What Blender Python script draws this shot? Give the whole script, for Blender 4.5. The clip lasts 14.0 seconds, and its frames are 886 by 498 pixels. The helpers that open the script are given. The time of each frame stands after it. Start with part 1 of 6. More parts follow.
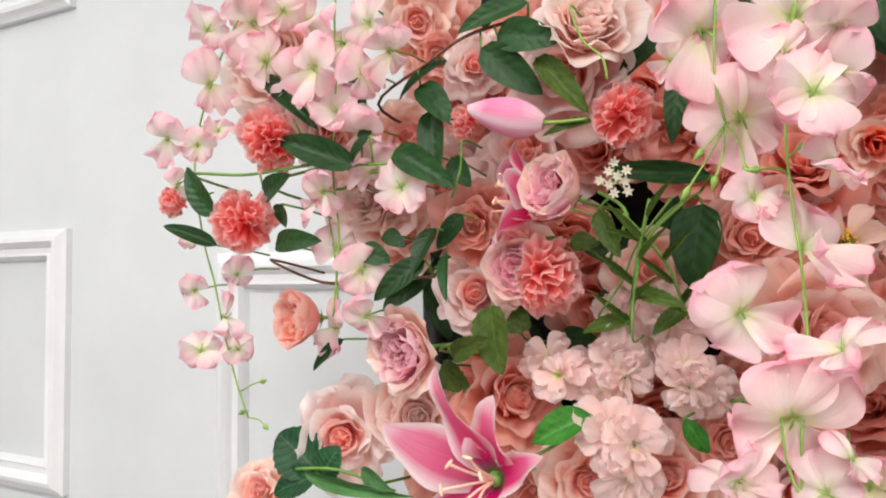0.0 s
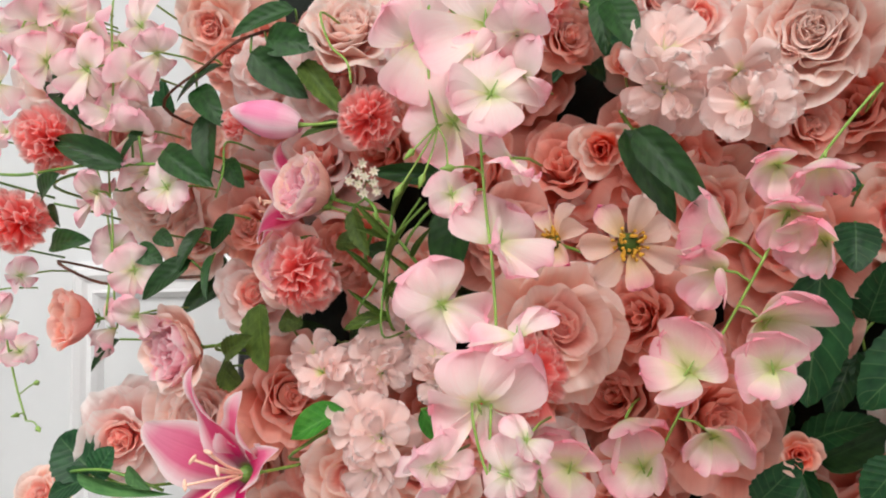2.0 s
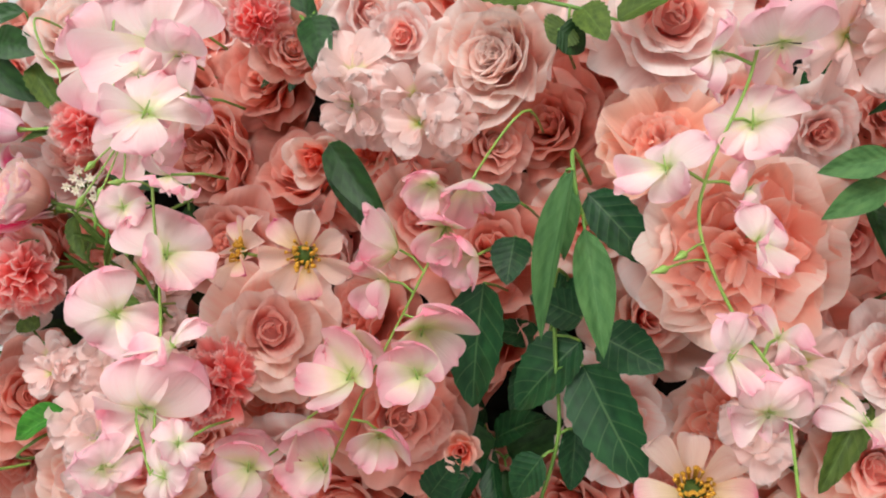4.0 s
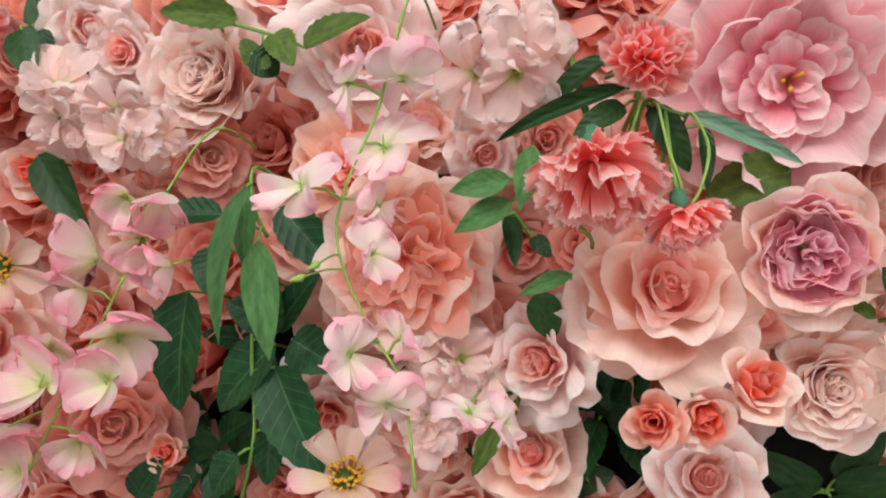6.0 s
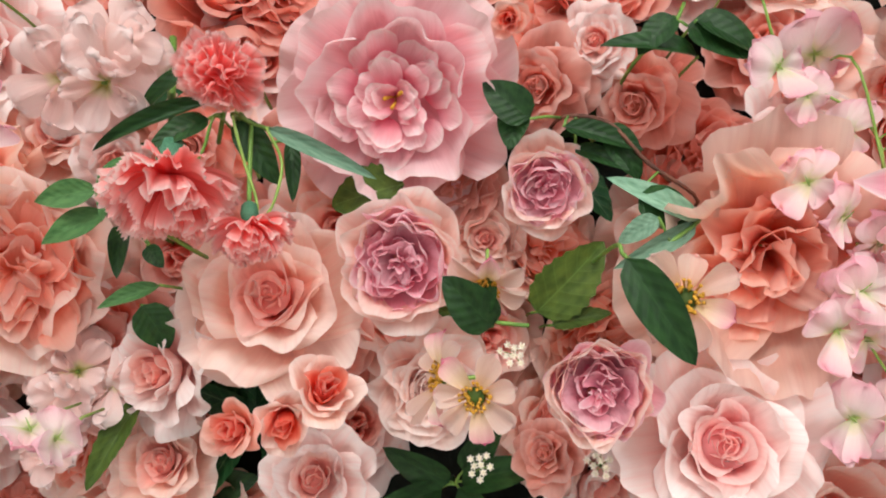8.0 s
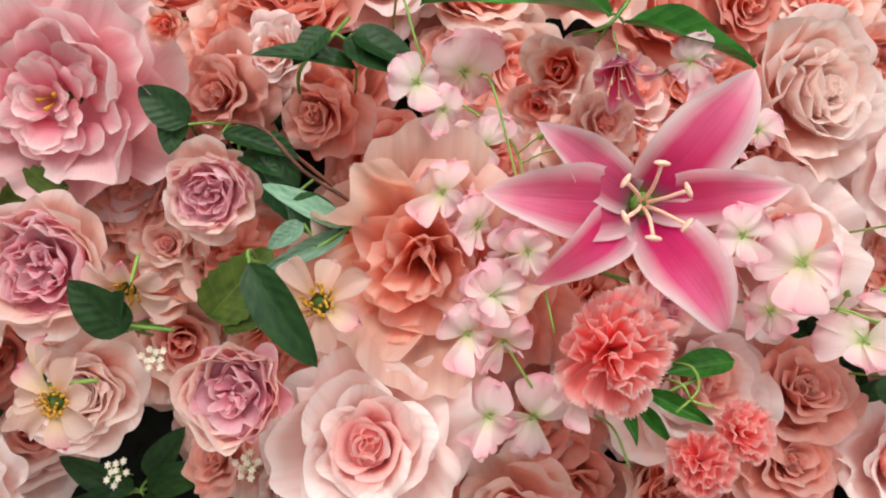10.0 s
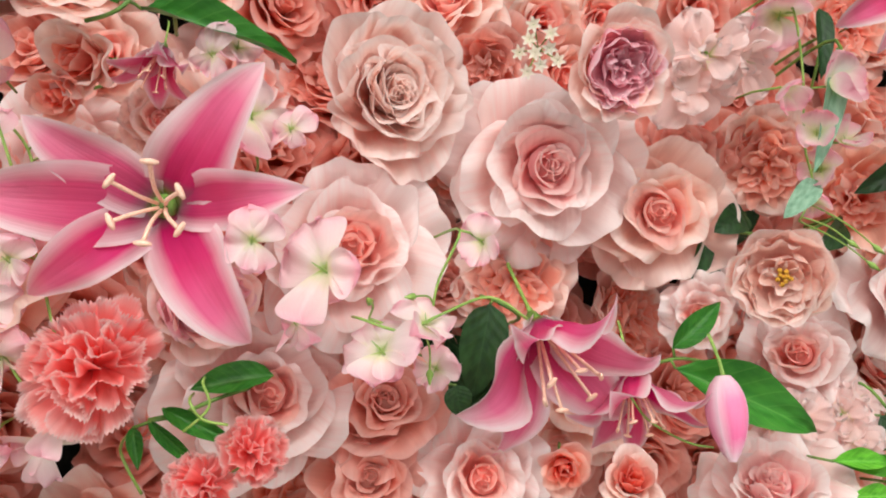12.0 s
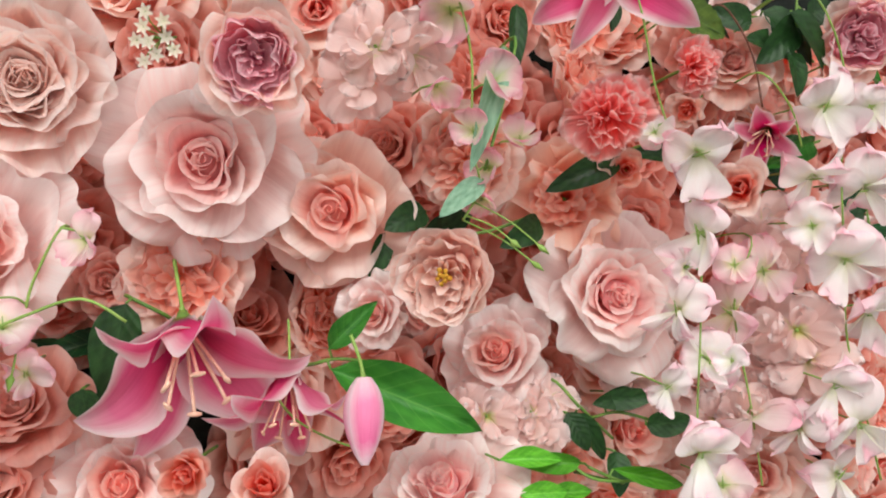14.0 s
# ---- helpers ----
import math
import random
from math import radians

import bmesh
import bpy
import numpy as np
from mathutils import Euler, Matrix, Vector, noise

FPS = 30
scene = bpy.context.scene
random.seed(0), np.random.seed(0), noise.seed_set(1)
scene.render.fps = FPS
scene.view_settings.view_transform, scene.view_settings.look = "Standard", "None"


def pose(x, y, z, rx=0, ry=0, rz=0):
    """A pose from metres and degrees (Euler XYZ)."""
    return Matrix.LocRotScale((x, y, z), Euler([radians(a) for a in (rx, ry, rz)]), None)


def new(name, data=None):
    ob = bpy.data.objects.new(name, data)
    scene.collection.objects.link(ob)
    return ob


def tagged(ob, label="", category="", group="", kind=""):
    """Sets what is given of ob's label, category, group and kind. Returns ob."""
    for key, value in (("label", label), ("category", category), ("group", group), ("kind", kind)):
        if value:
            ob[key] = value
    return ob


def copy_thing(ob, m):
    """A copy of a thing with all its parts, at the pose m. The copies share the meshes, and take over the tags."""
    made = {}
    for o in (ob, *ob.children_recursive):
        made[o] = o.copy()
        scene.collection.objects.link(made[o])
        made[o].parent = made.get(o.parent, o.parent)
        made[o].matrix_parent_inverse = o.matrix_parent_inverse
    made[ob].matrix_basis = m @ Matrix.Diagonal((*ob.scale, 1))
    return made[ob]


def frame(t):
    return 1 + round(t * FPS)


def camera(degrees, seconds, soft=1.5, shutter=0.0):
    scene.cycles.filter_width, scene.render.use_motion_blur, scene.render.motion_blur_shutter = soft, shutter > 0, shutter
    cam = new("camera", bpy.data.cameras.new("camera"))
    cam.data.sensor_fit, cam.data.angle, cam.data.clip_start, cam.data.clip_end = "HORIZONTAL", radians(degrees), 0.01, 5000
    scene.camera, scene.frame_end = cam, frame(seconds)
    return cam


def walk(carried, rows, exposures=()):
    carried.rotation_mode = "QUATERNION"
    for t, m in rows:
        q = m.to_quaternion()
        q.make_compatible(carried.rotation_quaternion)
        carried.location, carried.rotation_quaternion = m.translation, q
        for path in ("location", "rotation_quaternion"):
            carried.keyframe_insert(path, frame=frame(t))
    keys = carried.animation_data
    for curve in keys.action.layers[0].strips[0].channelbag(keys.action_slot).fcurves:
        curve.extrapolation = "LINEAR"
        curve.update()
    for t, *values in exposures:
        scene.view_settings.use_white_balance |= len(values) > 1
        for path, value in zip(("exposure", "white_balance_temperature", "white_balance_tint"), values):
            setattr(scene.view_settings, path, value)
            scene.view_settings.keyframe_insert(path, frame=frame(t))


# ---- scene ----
cam = camera(62.0, 14.0, soft=2.0)
PATH = [
    (0, 0.0000, 0.0000, 1.4000, 27.98, 2.50, 0.45),
    (0.5, 0.0195, 0.0068, 1.3991, 26.97, 2.67, 0.51),
    (1, 0.0490, 0.0191, 1.3970, 25.84, 3.11, 0.43),
    (1.5, 0.0842, 0.0286, 1.3929, 24.61, 3.60, 0.52),
    (2, 0.1158, 0.0415, 1.3868, 23.49, 3.70, 0.60),
    (4.5, 0.2974, 0.0770, 1.4051, 16.57, 1.60, 0.29),
    (5, 0.3290, 0.0780, 1.4046, 14.00, 1.60, 0.28),
    (5.5, 0.3535, 0.0745, 1.4037, 11.78, 2.05, 0.39),
    (6, 0.3777, 0.0707, 1.4029, 9.67, 2.40, 0.74),
    (6.5, 0.4176, 0.0754, 1.4033, 7.38, 2.32, 1.08),
    (7, 0.4531, 0.0818, 1.4039, 4.68, 2.31, 1.34),
    (7.5, 0.4834, 0.0803, 1.4036, 2.30, 2.23, 1.48),
    (8, 0.5201, 0.0734, 1.4068, -0.66, 2.02, 1.35),
    (8.5, 0.5568, 0.0658, 1.4088, -3.28, 1.95, 1.32),
    (11, 0.7670, 0.0465, 1.3986, -11.65, 2.82, 1.30),
    (11.5, 0.8346, 0.0418, 1.3998, -13.99, 2.70, 1.44),
    (12, 0.8738, 0.0428, 1.3988, -14.92, 2.61, 1.71),
    (12.5, 0.9069, 0.0433, 1.3955, -15.92, 2.64, 1.89),
    (13, 0.9471, 0.0321, 1.3932, -16.92, 2.48, 1.92),
    (13.5, 1.0004, 0.0180, 1.3970, -18.19, 1.94, 1.72),
    (14, 1.0476, 0.0032, 1.4033, -19.67, 1.22, 1.36),
]
walk(cam, [(t, pose(x, y, z, 90 + pitch, roll, yaw)) for t, x, y, z, yaw, pitch, roll in PATH],
     exposures=[(0.0, -0.47), (0.5, -0.57), (2.0, -0.58), (5.0, -0.41), (6.0, -0.58), (7.5, -0.48), (8.5, -0.52), (11.0, -0.53), (12.5, -0.51), (14.0, -0.60)])

# ---- light: unseen white ceiling panels, added to light the shop interior ----
world = bpy.data.worlds.new("world")
scene.world = world
world.use_nodes = True
world.node_tree.nodes["Background"].inputs[0].default_value = (0.9, 0.93, 1.0, 1)
world.node_tree.nodes["Background"].inputs[1].default_value = 0.25


def added_ceiling_lamp(x, y, z, w, d, power, tint):
    lamp = bpy.data.lights.new("panel_light", "AREA")
    lamp.shape, lamp.size, lamp.size_y, lamp.energy, lamp.color = "RECTANGLE", w, d, power, tint
    ob = new("panel_light", lamp)
    ob.matrix_world = pose(x, y, z)
    return ob


# assumed panels: the y -2.7 pair fills from the front, x -1.6 lifts the wall
LAMPS = [(-1.0, -1.0, 0.7, 0.7, 40.0, (1.0, 0.99, 0.97)), (0.5, -1.0, 0.7, 0.7, 41.0, (1.0, 0.965, 0.92)),
         (2.0, -1.0, 0.7, 0.7, 41.0, (1.0, 0.975, 0.95)), (-1.6, 0.20, 0.6, 0.6, 5.0, (1.0, 0.99, 0.98)),
         (-0.6, -2.7, 1.2, 0.6, 42.0, (1.0, 0.98, 0.95)), (1.8, -2.7, 1.2, 0.6, 42.0, (1.0, 0.98, 0.95))]
CEILING = 2.75
for lx, ly, lw, ld, lp, lt in LAMPS:
    added_ceiling_lamp(lx, ly, CEILING - 0.024, lw, ld, lp, lt)


# ---- materials ----
def mat(name):
    m = bpy.data.materials.new(name)
    m.use_nodes = True
    t = m.node_tree
    return m, t, t.nodes["Principled BSDF"], t.links


def lin(h):
    """Linear colour from a hex sRGB string."""
    c = [int(h[i:i + 2], 16) / 255 for i in (0, 2, 4)]
    return tuple(v / 12.92 if v < 0.04045 else ((v + 0.055) / 1.055) ** 2.4 for v in c) + (1,)


def node(t, kind, **values):
    n = t.nodes.new(kind)
    for k, v in values.items():
        n.inputs[k].default_value = v
    return n


def ramp(t, stops):
    r = t.nodes.new("ShaderNodeValToRGB")
    e = r.color_ramp.elements
    e[0].position, e[0].color = stops[0][0], stops[0][1]
    e[1].position, e[1].color = stops[-1][0], stops[-1][1]
    for p, c in stops[1:-1]:
        q = e.new(p)
        q.color = c
    return r


def petal_cloth(name, stops, thin=0.35, rough=0.7, veins=0.3, across=None):
    """Slightly translucent silk: colours run from the petal's base (0) to its rim (1), as print and as painted light.
    """
    m, t, b, ln = mat(name)
    uv = t.nodes.new("ShaderNodeUVMap")
    sep = t.nodes.new("ShaderNodeSeparateXYZ")
    ln.new(uv.outputs[0], sep.inputs[0])
    coord = t.nodes.new("ShaderNodeTexCoord")
    big = node(t, "ShaderNodeTexNoise", Scale=3.5, Detail=3.0, Roughness=0.6)
    ln.new(coord.outputs["Object"], big.inputs["Vector"])
    info = t.nodes.new("ShaderNodeObjectInfo")
    shift = t.nodes.new("ShaderNodeMath")
    shift.operation = "MULTIPLY_ADD"
    shift.inputs[1].default_value, shift.inputs[2].default_value = 0.30, -0.15
    ln.new(big.outputs["Fac"], shift.inputs[0])
    add = t.nodes.new("ShaderNodeMath")
    add.operation = "ADD"
    ln.new(sep.outputs[1], add.inputs[0])
    ln.new(shift.outputs[0], add.inputs[1])
    cr = ramp(t, [(p, lin(h)) for p, h in stops])
    ln.new(add.outputs[0], cr.inputs[0])
    colour = cr.outputs[0]
    if across:
        # second colour that runs down the middle or along the side edges
        edge = t.nodes.new("ShaderNodeMath")
        edge.operation = "MULTIPLY_ADD"
        edge.inputs[1].default_value, edge.inputs[2].default_value = 2.0, -1.0
        ln.new(sep.outputs[0], edge.inputs[0])
        ab = t.nodes.new("ShaderNodeMath")
        ab.operation = "ABSOLUTE"
        ln.new(edge.outputs[0], ab.inputs[0])
        ad = t.nodes.new("ShaderNodeMath")
        ad.operation = "ADD"
        ln.new(ab.outputs[0], ad.inputs[0])
        ln.new(shift.outputs[0], ad.inputs[1])
        rr = ramp(t, [(p, (v, v, v, 1)) for p, v in across[1]])
        ln.new(ad.outputs[0], rr.inputs[0])
        mx = t.nodes.new("ShaderNodeMix")
        mx.data_type = "RGBA"
        ln.new(rr.outputs[0], mx.inputs[0])
        ln.new(colour, mx.inputs[6])
        mx.inputs[7].default_value = lin(across[0])
        colour = mx.outputs[2]
    # small differences from petal to petal
    hsv = t.nodes.new("ShaderNodeHueSaturation")
    for inp, lo, hi in (("Saturation", 0.88, 1.10), ("Value", 0.95, 1.07)):
        mr = t.nodes.new("ShaderNodeMapRange")
        mr.inputs[3].default_value, mr.inputs[4].default_value = lo, hi
        ln.new(info.outputs["Random"], mr.inputs[0])
        ln.new(mr.outputs[0], hsv.inputs[inp])
    ln.new(colour, hsv.inputs["Color"])
    # fine veins that fan out along the petal, and the weave
    vein = t.nodes.new("ShaderNodeTexNoise")
    vein.inputs["Scale"].default_value = 1.0
    vein.inputs["Detail"].default_value = 2.0
    mp = t.nodes.new("ShaderNodeMapping")
    mp.inputs["Scale"].default_value = (26, 2.0, 1)
    ln.new(uv.outputs[0], mp.inputs[0])
    ln.new(mp.outputs[0], vein.inputs["Vector"])
    vmix = t.nodes.new("ShaderNodeMix")
    vmix.data_type, vmix.blend_type = "RGBA", "MULTIPLY"
    vr = ramp(t, [(0.3, (1 - veins * 0.14, 1 - veins * 0.30, 1 - veins * 0.30, 1)), (0.6, (1, 1, 1, 1))])
    ln.new(vein.outputs["Fac"], vr.inputs[0])
    vmix.inputs[0].default_value = 1.0
    ln.new(hsv.outputs[0], vmix.inputs[6])
    ln.new(vr.outputs[0], vmix.inputs[7])
    bump = t.nodes.new("ShaderNodeBump")
    bump.inputs["Strength"].default_value, bump.inputs["Distance"].default_value = 0.45, 0.0016
    ln.new(vein.outputs["Fac"], bump.inputs["Height"])
    b.inputs["Roughness"].default_value = rough
    b.inputs["Specular IOR Level"].default_value = 0.25
    b.inputs["Sheen Weight"].default_value = 0.15
    ln.new(vmix.outputs[2], b.inputs["Base Color"])
    ln.new(bump.outputs[0], b.inputs["Normal"])
    tr = t.nodes.new("ShaderNodeBsdfTranslucent")
    dye = t.nodes.new("ShaderNodeGamma")
    dye.inputs[1].default_value = 1.3
    ln.new(vmix.outputs[2], dye.inputs[0])
    ln.new(dye.outputs[0], tr.inputs["Color"])
    ms = t.nodes.new("ShaderNodeMixShader")
    ms.inputs[0].default_value = min(0.62, thin * 1.3)
    ln.new(b.outputs[0], ms.inputs[1])
    ln.new(tr.outputs[0], ms.inputs[2])
    ln.new(ms.outputs[0], t.nodes["Material Output"].inputs[0])
    return m


def leaf_cloth(name, dark, light, vein, rough=0.45, vein_amount=0.5, thin=0.15):
    """Printed leaf: two greens, a midrib and side veins."""
    m, t, b, ln = mat(name)
    uv = t.nodes.new("ShaderNodeUVMap")
    sep = t.nodes.new("ShaderNodeSeparateXYZ")
    ln.new(uv.outputs[0], sep.inputs[0])
    coord = t.nodes.new("ShaderNodeTexCoord")
    big = node(t, "ShaderNodeTexNoise", Scale=5.0, Detail=5.0)
    ln.new(coord.outputs["Object"], big.inputs["Vector"])
    cr = ramp(t, [(0.35, lin(dark)), (0.68, lin(light))])
    ln.new(big.outputs["Fac"], cr.inputs[0])

    def math_node(op, a, bb=None, c=None):
        n = t.nodes.new("ShaderNodeMath")
        n.operation = op
        for i, v in enumerate((a, bb, c)):
            if v is None:
                continue
            if isinstance(v, (int, float)):
                n.inputs[i].default_value = v
            else:
                ln.new(v, n.inputs[i])
        return n.outputs[0]

    side = math_node("ABSOLUTE", math_node("MULTIPLY_ADD", sep.outputs[0], 2.0, -1.0))
    rib = math_node("LESS_THAN", side, 0.035)
    run = math_node("SINE", math_node("MULTIPLY", math_node("SUBTRACT", sep.outputs[1], math_node("MULTIPLY", side, 0.22)), 44.0))
    cross = math_node("MULTIPLY", math_node("GREATER_THAN", run, 0.95), 0.55)
    mask = math_node("MULTIPLY", math_node("MAXIMUM", rib, cross), vein_amount)
    mx = t.nodes.new("ShaderNodeMix")
    mx.data_type = "RGBA"
    ln.new(mask, mx.inputs[0])
    ln.new(cr.outputs[0], mx.inputs[6])
    mx.inputs[7].default_value = lin(vein)
    info = t.nodes.new("ShaderNodeObjectInfo")
    hsv = t.nodes.new("ShaderNodeHueSaturation")
    mr = t.nodes.new("ShaderNodeMapRange")
    mr.inputs[3].default_value, mr.inputs[4].default_value = 0.75, 1.25
    ln.new(info.outputs["Random"], mr.inputs[0])
    ln.new(mr.outputs[0], hsv.inputs["Value"])
    ln.new(mx.outputs[2], hsv.inputs["Color"])
    bump = t.nodes.new("ShaderNodeBump")
    bump.inputs["Strength"].default_value, bump.inputs["Distance"].default_value = 0.35, 0.0003
    ln.new(math_node("ADD", run, math_node("MULTIPLY", big.outputs["Fac"], 2.0)), bump.inputs["Height"])
    ln.new(hsv.outputs[0], b.inputs["Base Color"])
    ln.new(bump.outputs[0], b.inputs["Normal"])
    b.inputs["Roughness"].default_value = rough
    b.inputs["Specular IOR Level"].default_value = 0.3
    tr = t.nodes.new("ShaderNodeBsdfTranslucent")
    ln.new(hsv.outputs[0], tr.inputs["Color"])
    ms = t.nodes.new("ShaderNodeMixShader")
    ms.inputs[0].default_value = thin
    ln.new(b.outputs[0], ms.inputs[1])
    ln.new(tr.outputs[0], ms.inputs[2])
    ln.new(ms.outputs[0], t.nodes["Material Output"].inputs[0])
    return m


def plain(name, lo, hi, scale=40.0, rough=0.6, bump_d=0.0008, metal=0.0):
    m, t, b, ln = mat(name)
    coord = t.nodes.new("ShaderNodeTexCoord")
    n = node(t, "ShaderNodeTexNoise", Scale=scale, Detail=5.0, Roughness=0.6)
    ln.new(coord.outputs["Object"], n.inputs["Vector"])
    cr = ramp(t, [(0.3, lin(lo)), (0.7, lin(hi))])
    ln.new(n.outputs["Fac"], cr.inputs[0])
    ln.new(cr.outputs[0], b.inputs["Base Color"])
    bp = t.nodes.new("ShaderNodeBump")
    bp.inputs["Strength"].default_value, bp.inputs["Distance"].default_value = 0.4, bump_d
    ln.new(n.outputs["Fac"], bp.inputs["Height"])
    ln.new(bp.outputs[0], b.inputs["Normal"])
    b.inputs["Roughness"].default_value, b.inputs["Metallic"].default_value = rough, metal
    return m


# besides the dye, pinker bases paint warm shade and pale rims paint highlights
PEACH = petal_cloth("peach_silk", [(0.0, "F79E88"), (0.35, "FDC8B6"), (0.75, "FFDED0"), (1.0, "FFEEE6")], thin=0.36)
BLUSH = petal_cloth("blush_silk", [(0.0, "FBB6AE"), (0.35, "FFDCD6"), (0.8, "FFECE8"), (1.0, "FFF8F6")], thin=0.34)
ROSE_HEART = petal_cloth("rose_heart_silk", [(0.0, "FAA094"), (0.4, "FFC0B6"), (0.85, "FFD4CA"), (1.0, "FFE4DC")], thin=0.46)
APRICOT = petal_cloth("apricot_silk", [(0.0, "F59E80"), (0.4, "FCC8B0"), (0.8, "FEDAC8"), (1.0, "FFE8DC")], thin=0.42)
PINK_HEART = petal_cloth("pink_heart_silk", [(0.0, "FCA2AA"), (0.5, "FFC6C6"), (0.85, "FFDCD8"), (1.0, "FFECE8")], thin=0.44)
CORAL = petal_cloth("coral_silk", [(0.0, "E8503C"), (0.5, "F67E68"), (0.85, "F9A08C"), (1.0, "FBBCAC")], thin=0.48)
PALE = petal_cloth("pale_silk", [(0.0, "FCB8A8"), (0.4, "FFD8CC"), (0.85, "FFEAE2"), (1.0, "FFF6F2")], thin=0.40)
# dusty salmon dye, deepened to paint in the shade among the rear blooms
DUSTY = petal_cloth("dusty_pink_silk", [(0.0, "E58A76"), (0.5, "F3B09E"), (0.9, "F9C6B8"), (1.0, "FCD8CE")], thin=0.46)
LILAC = petal_cloth("lilac_silk", [(0.0, "E27E9E"), (0.4, "F4B0C2"), (0.85, "FCD2DC"), (1.0, "FEEAEE")], thin=0.42)
CUP = petal_cloth("cup_silk", [(0.0, "F9AA9A"), (0.5, "FED0C0"), (0.9, "FFE2D8"), (1.0, "FFF2EC")], thin=0.36)
PEONY = petal_cloth("peony_silk", [(0.0, "F998AE"), (0.4, "FEC2CC"), (0.8, "FFD8DC"), (1.0, "FFECEC")], thin=0.30)
PEONY_HEART = petal_cloth("peony_heart_silk", [(0.0, "F2809C"), (0.45, "FBB2C0"), (0.85, "FFDCE0"), (1.0, "FFF4F2")], thin=0.34)
SALMON = petal_cloth("salmon_silk", [(0.0, "F68E70"), (0.45, "FDB69E"), (0.85, "FECFBE"), (1.0, "FFE0D4")], thin=0.48)
CARNATION = petal_cloth("carnation_silk", [(0.0, "F8666C"), (0.45, "FF9894"), (0.8, "FFB2AE"), (0.92, "FFC8C4"), (1.0, "FFEAE6")], thin=0.44, veins=0.3)
LILY = petal_cloth("lily_silk", [(0.0, "8C9A44"), (0.05, "B0607A"), (0.13, "D22C78"), (0.4, "EC5090"), (0.75, "F888B2"), (1.0, "FEE2EA")], thin=0.42, veins=0.35,
                   across=("FFF4F7", [(0.46, 0.0), (0.92, 0.95)]))
LILY_BUD = petal_cloth("lily_bud_silk", [(0.0, "F8D2DE"), (0.3, "F49CC0"), (0.75, "F488B4"), (1.0, "FCE0EA")], thin=0.15,
                       across=("FCE6EE", [(0.45, 0.0), (1.0, 0.9)]))
SWEETPEA = petal_cloth("sweet_pea_silk", [(0.0, "C0DA84"), (0.07, "F2F2D4"), (0.24, "FFF4F0"), (0.55, "FFE4E8"), (1.0, "FDC6D6")], thin=0.38, veins=0.12)
PEAROSE = petal_cloth("pea_rose_silk", [(0.0, "CCDE8C"), (0.14, "EEF0CC"), (0.36, "FBECE6"), (0.62, "FBD2DA"), (1.0, "F8AEC2")], thin=0.40, veins=0.12)
WHITEPEA = petal_cloth("white_pea_silk", [(0.0, "BCD880"), (0.07, "F4F6E2"), (0.3, "FFFCFA"), (0.6, "FFF2F4"), (1.0, "FDD2DE")], thin=0.28, veins=0.1)
BLOSSOM = petal_cloth("blossom_silk", [(0.0, "D2D478"), (0.09, "F0EAC6"), (0.2, "FDE4DE"), (0.6, "FEE8E4"), (1.0, "FFF4F2")], thin=0.38, veins=0.12)
COSMOS = petal_cloth("cosmos_silk", [(0.0, "F4D8A8"), (0.25, "FBE6D6"), (0.85, "FDEAE2"), (1.0, "FBDCD8")], thin=0.48)
COSMOS_TIP = petal_cloth("cosmos_tip_silk", [(0.0, "F2E0A0"), (0.4, "FBE2D2"), (0.7, "F8C4C8"), (1.0, "E0508E")], thin=0.34)
CREAM = petal_cloth("cream_wax_petals", [(0.0, "D8E0A8"), (0.5, "F6F0D8"), (1.0, "FFFAEC")], thin=0.2, veins=0.1)
POLLEN = plain("pollen", "B87414", "F0BC3C", 260.0, 0.8, 0.002)
STAMEN = plain("stamen", "F0B89A", "FBDCC6", 90.0, 0.6)
STEM_LIGHT = plain("light_green_stem", "74983C", "9ABC60", 60.0, 0.5)
STEM = plain("green_stem", "4F7A34", "7FA648", 60.0, 0.5)
CALYX = plain("blue_green_calyx", "2E5E44", "4C8464", 70.0, 0.6)
TWIG = plain("brown_twig", "4A2A22", "80503C", 70.0, 0.7)
LEAF_DARK = leaf_cloth("dark_green_leaf", "123A20", "22522C", "6F9460", vein_amount=0.3)
LEAF_DEEP = leaf_cloth("deep_green_leaf", "1A381A", "2C5226", "426A38", vein_amount=0.2)
LEAF_WILLOW = leaf_cloth("willow_green_leaf", "3A6436", "547E48", "66905A", rough=0.65, vein_amount=0.2)
LEAF_OLIVE = leaf_cloth("olive_green_leaf", "3A501C", "566C2A", "6C8C44", rough=0.6, vein_amount=0.3)
LEAF_BRIGHT = leaf_cloth("bright_green_leaf", "2E7026", "448A32", "74AE52", rough=0.4, vein_amount=0.35)
LEAF_LIME = leaf_cloth("lime_green_leaf", "4A9426", "6CBC38", "9AD668", rough=0.4, vein_amount=0.35)
LEAF_GREY = leaf_cloth("grey_green_leaf", "668E74", "8CB096", "A4C2AA", rough=0.7, vein_amount=0.15)
WHITE_WALL = plain("white_wall_paint", "D8DADC", "E2E4E6", 3.0, 0.55, 0.0006)
WHITE_TRIM = plain("white_gloss_trim", "E6E6E8", "EEEEF0", 6.0, 0.35, 0.0003)
DARK_MAT = plain("dark_backing_felt", "08100C", "14201A", 120.0, 0.95, 0.004)
BLACK_TUBE = plain("black_metal_tube", "0C0C0C", "1A1A1A", 60.0, 0.45)
FLOOR_TILE = plain("grey_floor_tile", "8C8882", "A8A49C", 8.0, 0.4)
LAMP_FACE = bpy.data.materials.new("lamp_diffuser")
LAMP_FACE.use_nodes = True
LAMP_FACE.node_tree.nodes["Principled BSDF"].inputs["Base Color"].default_value = (0.9, 0.9, 0.9, 1)
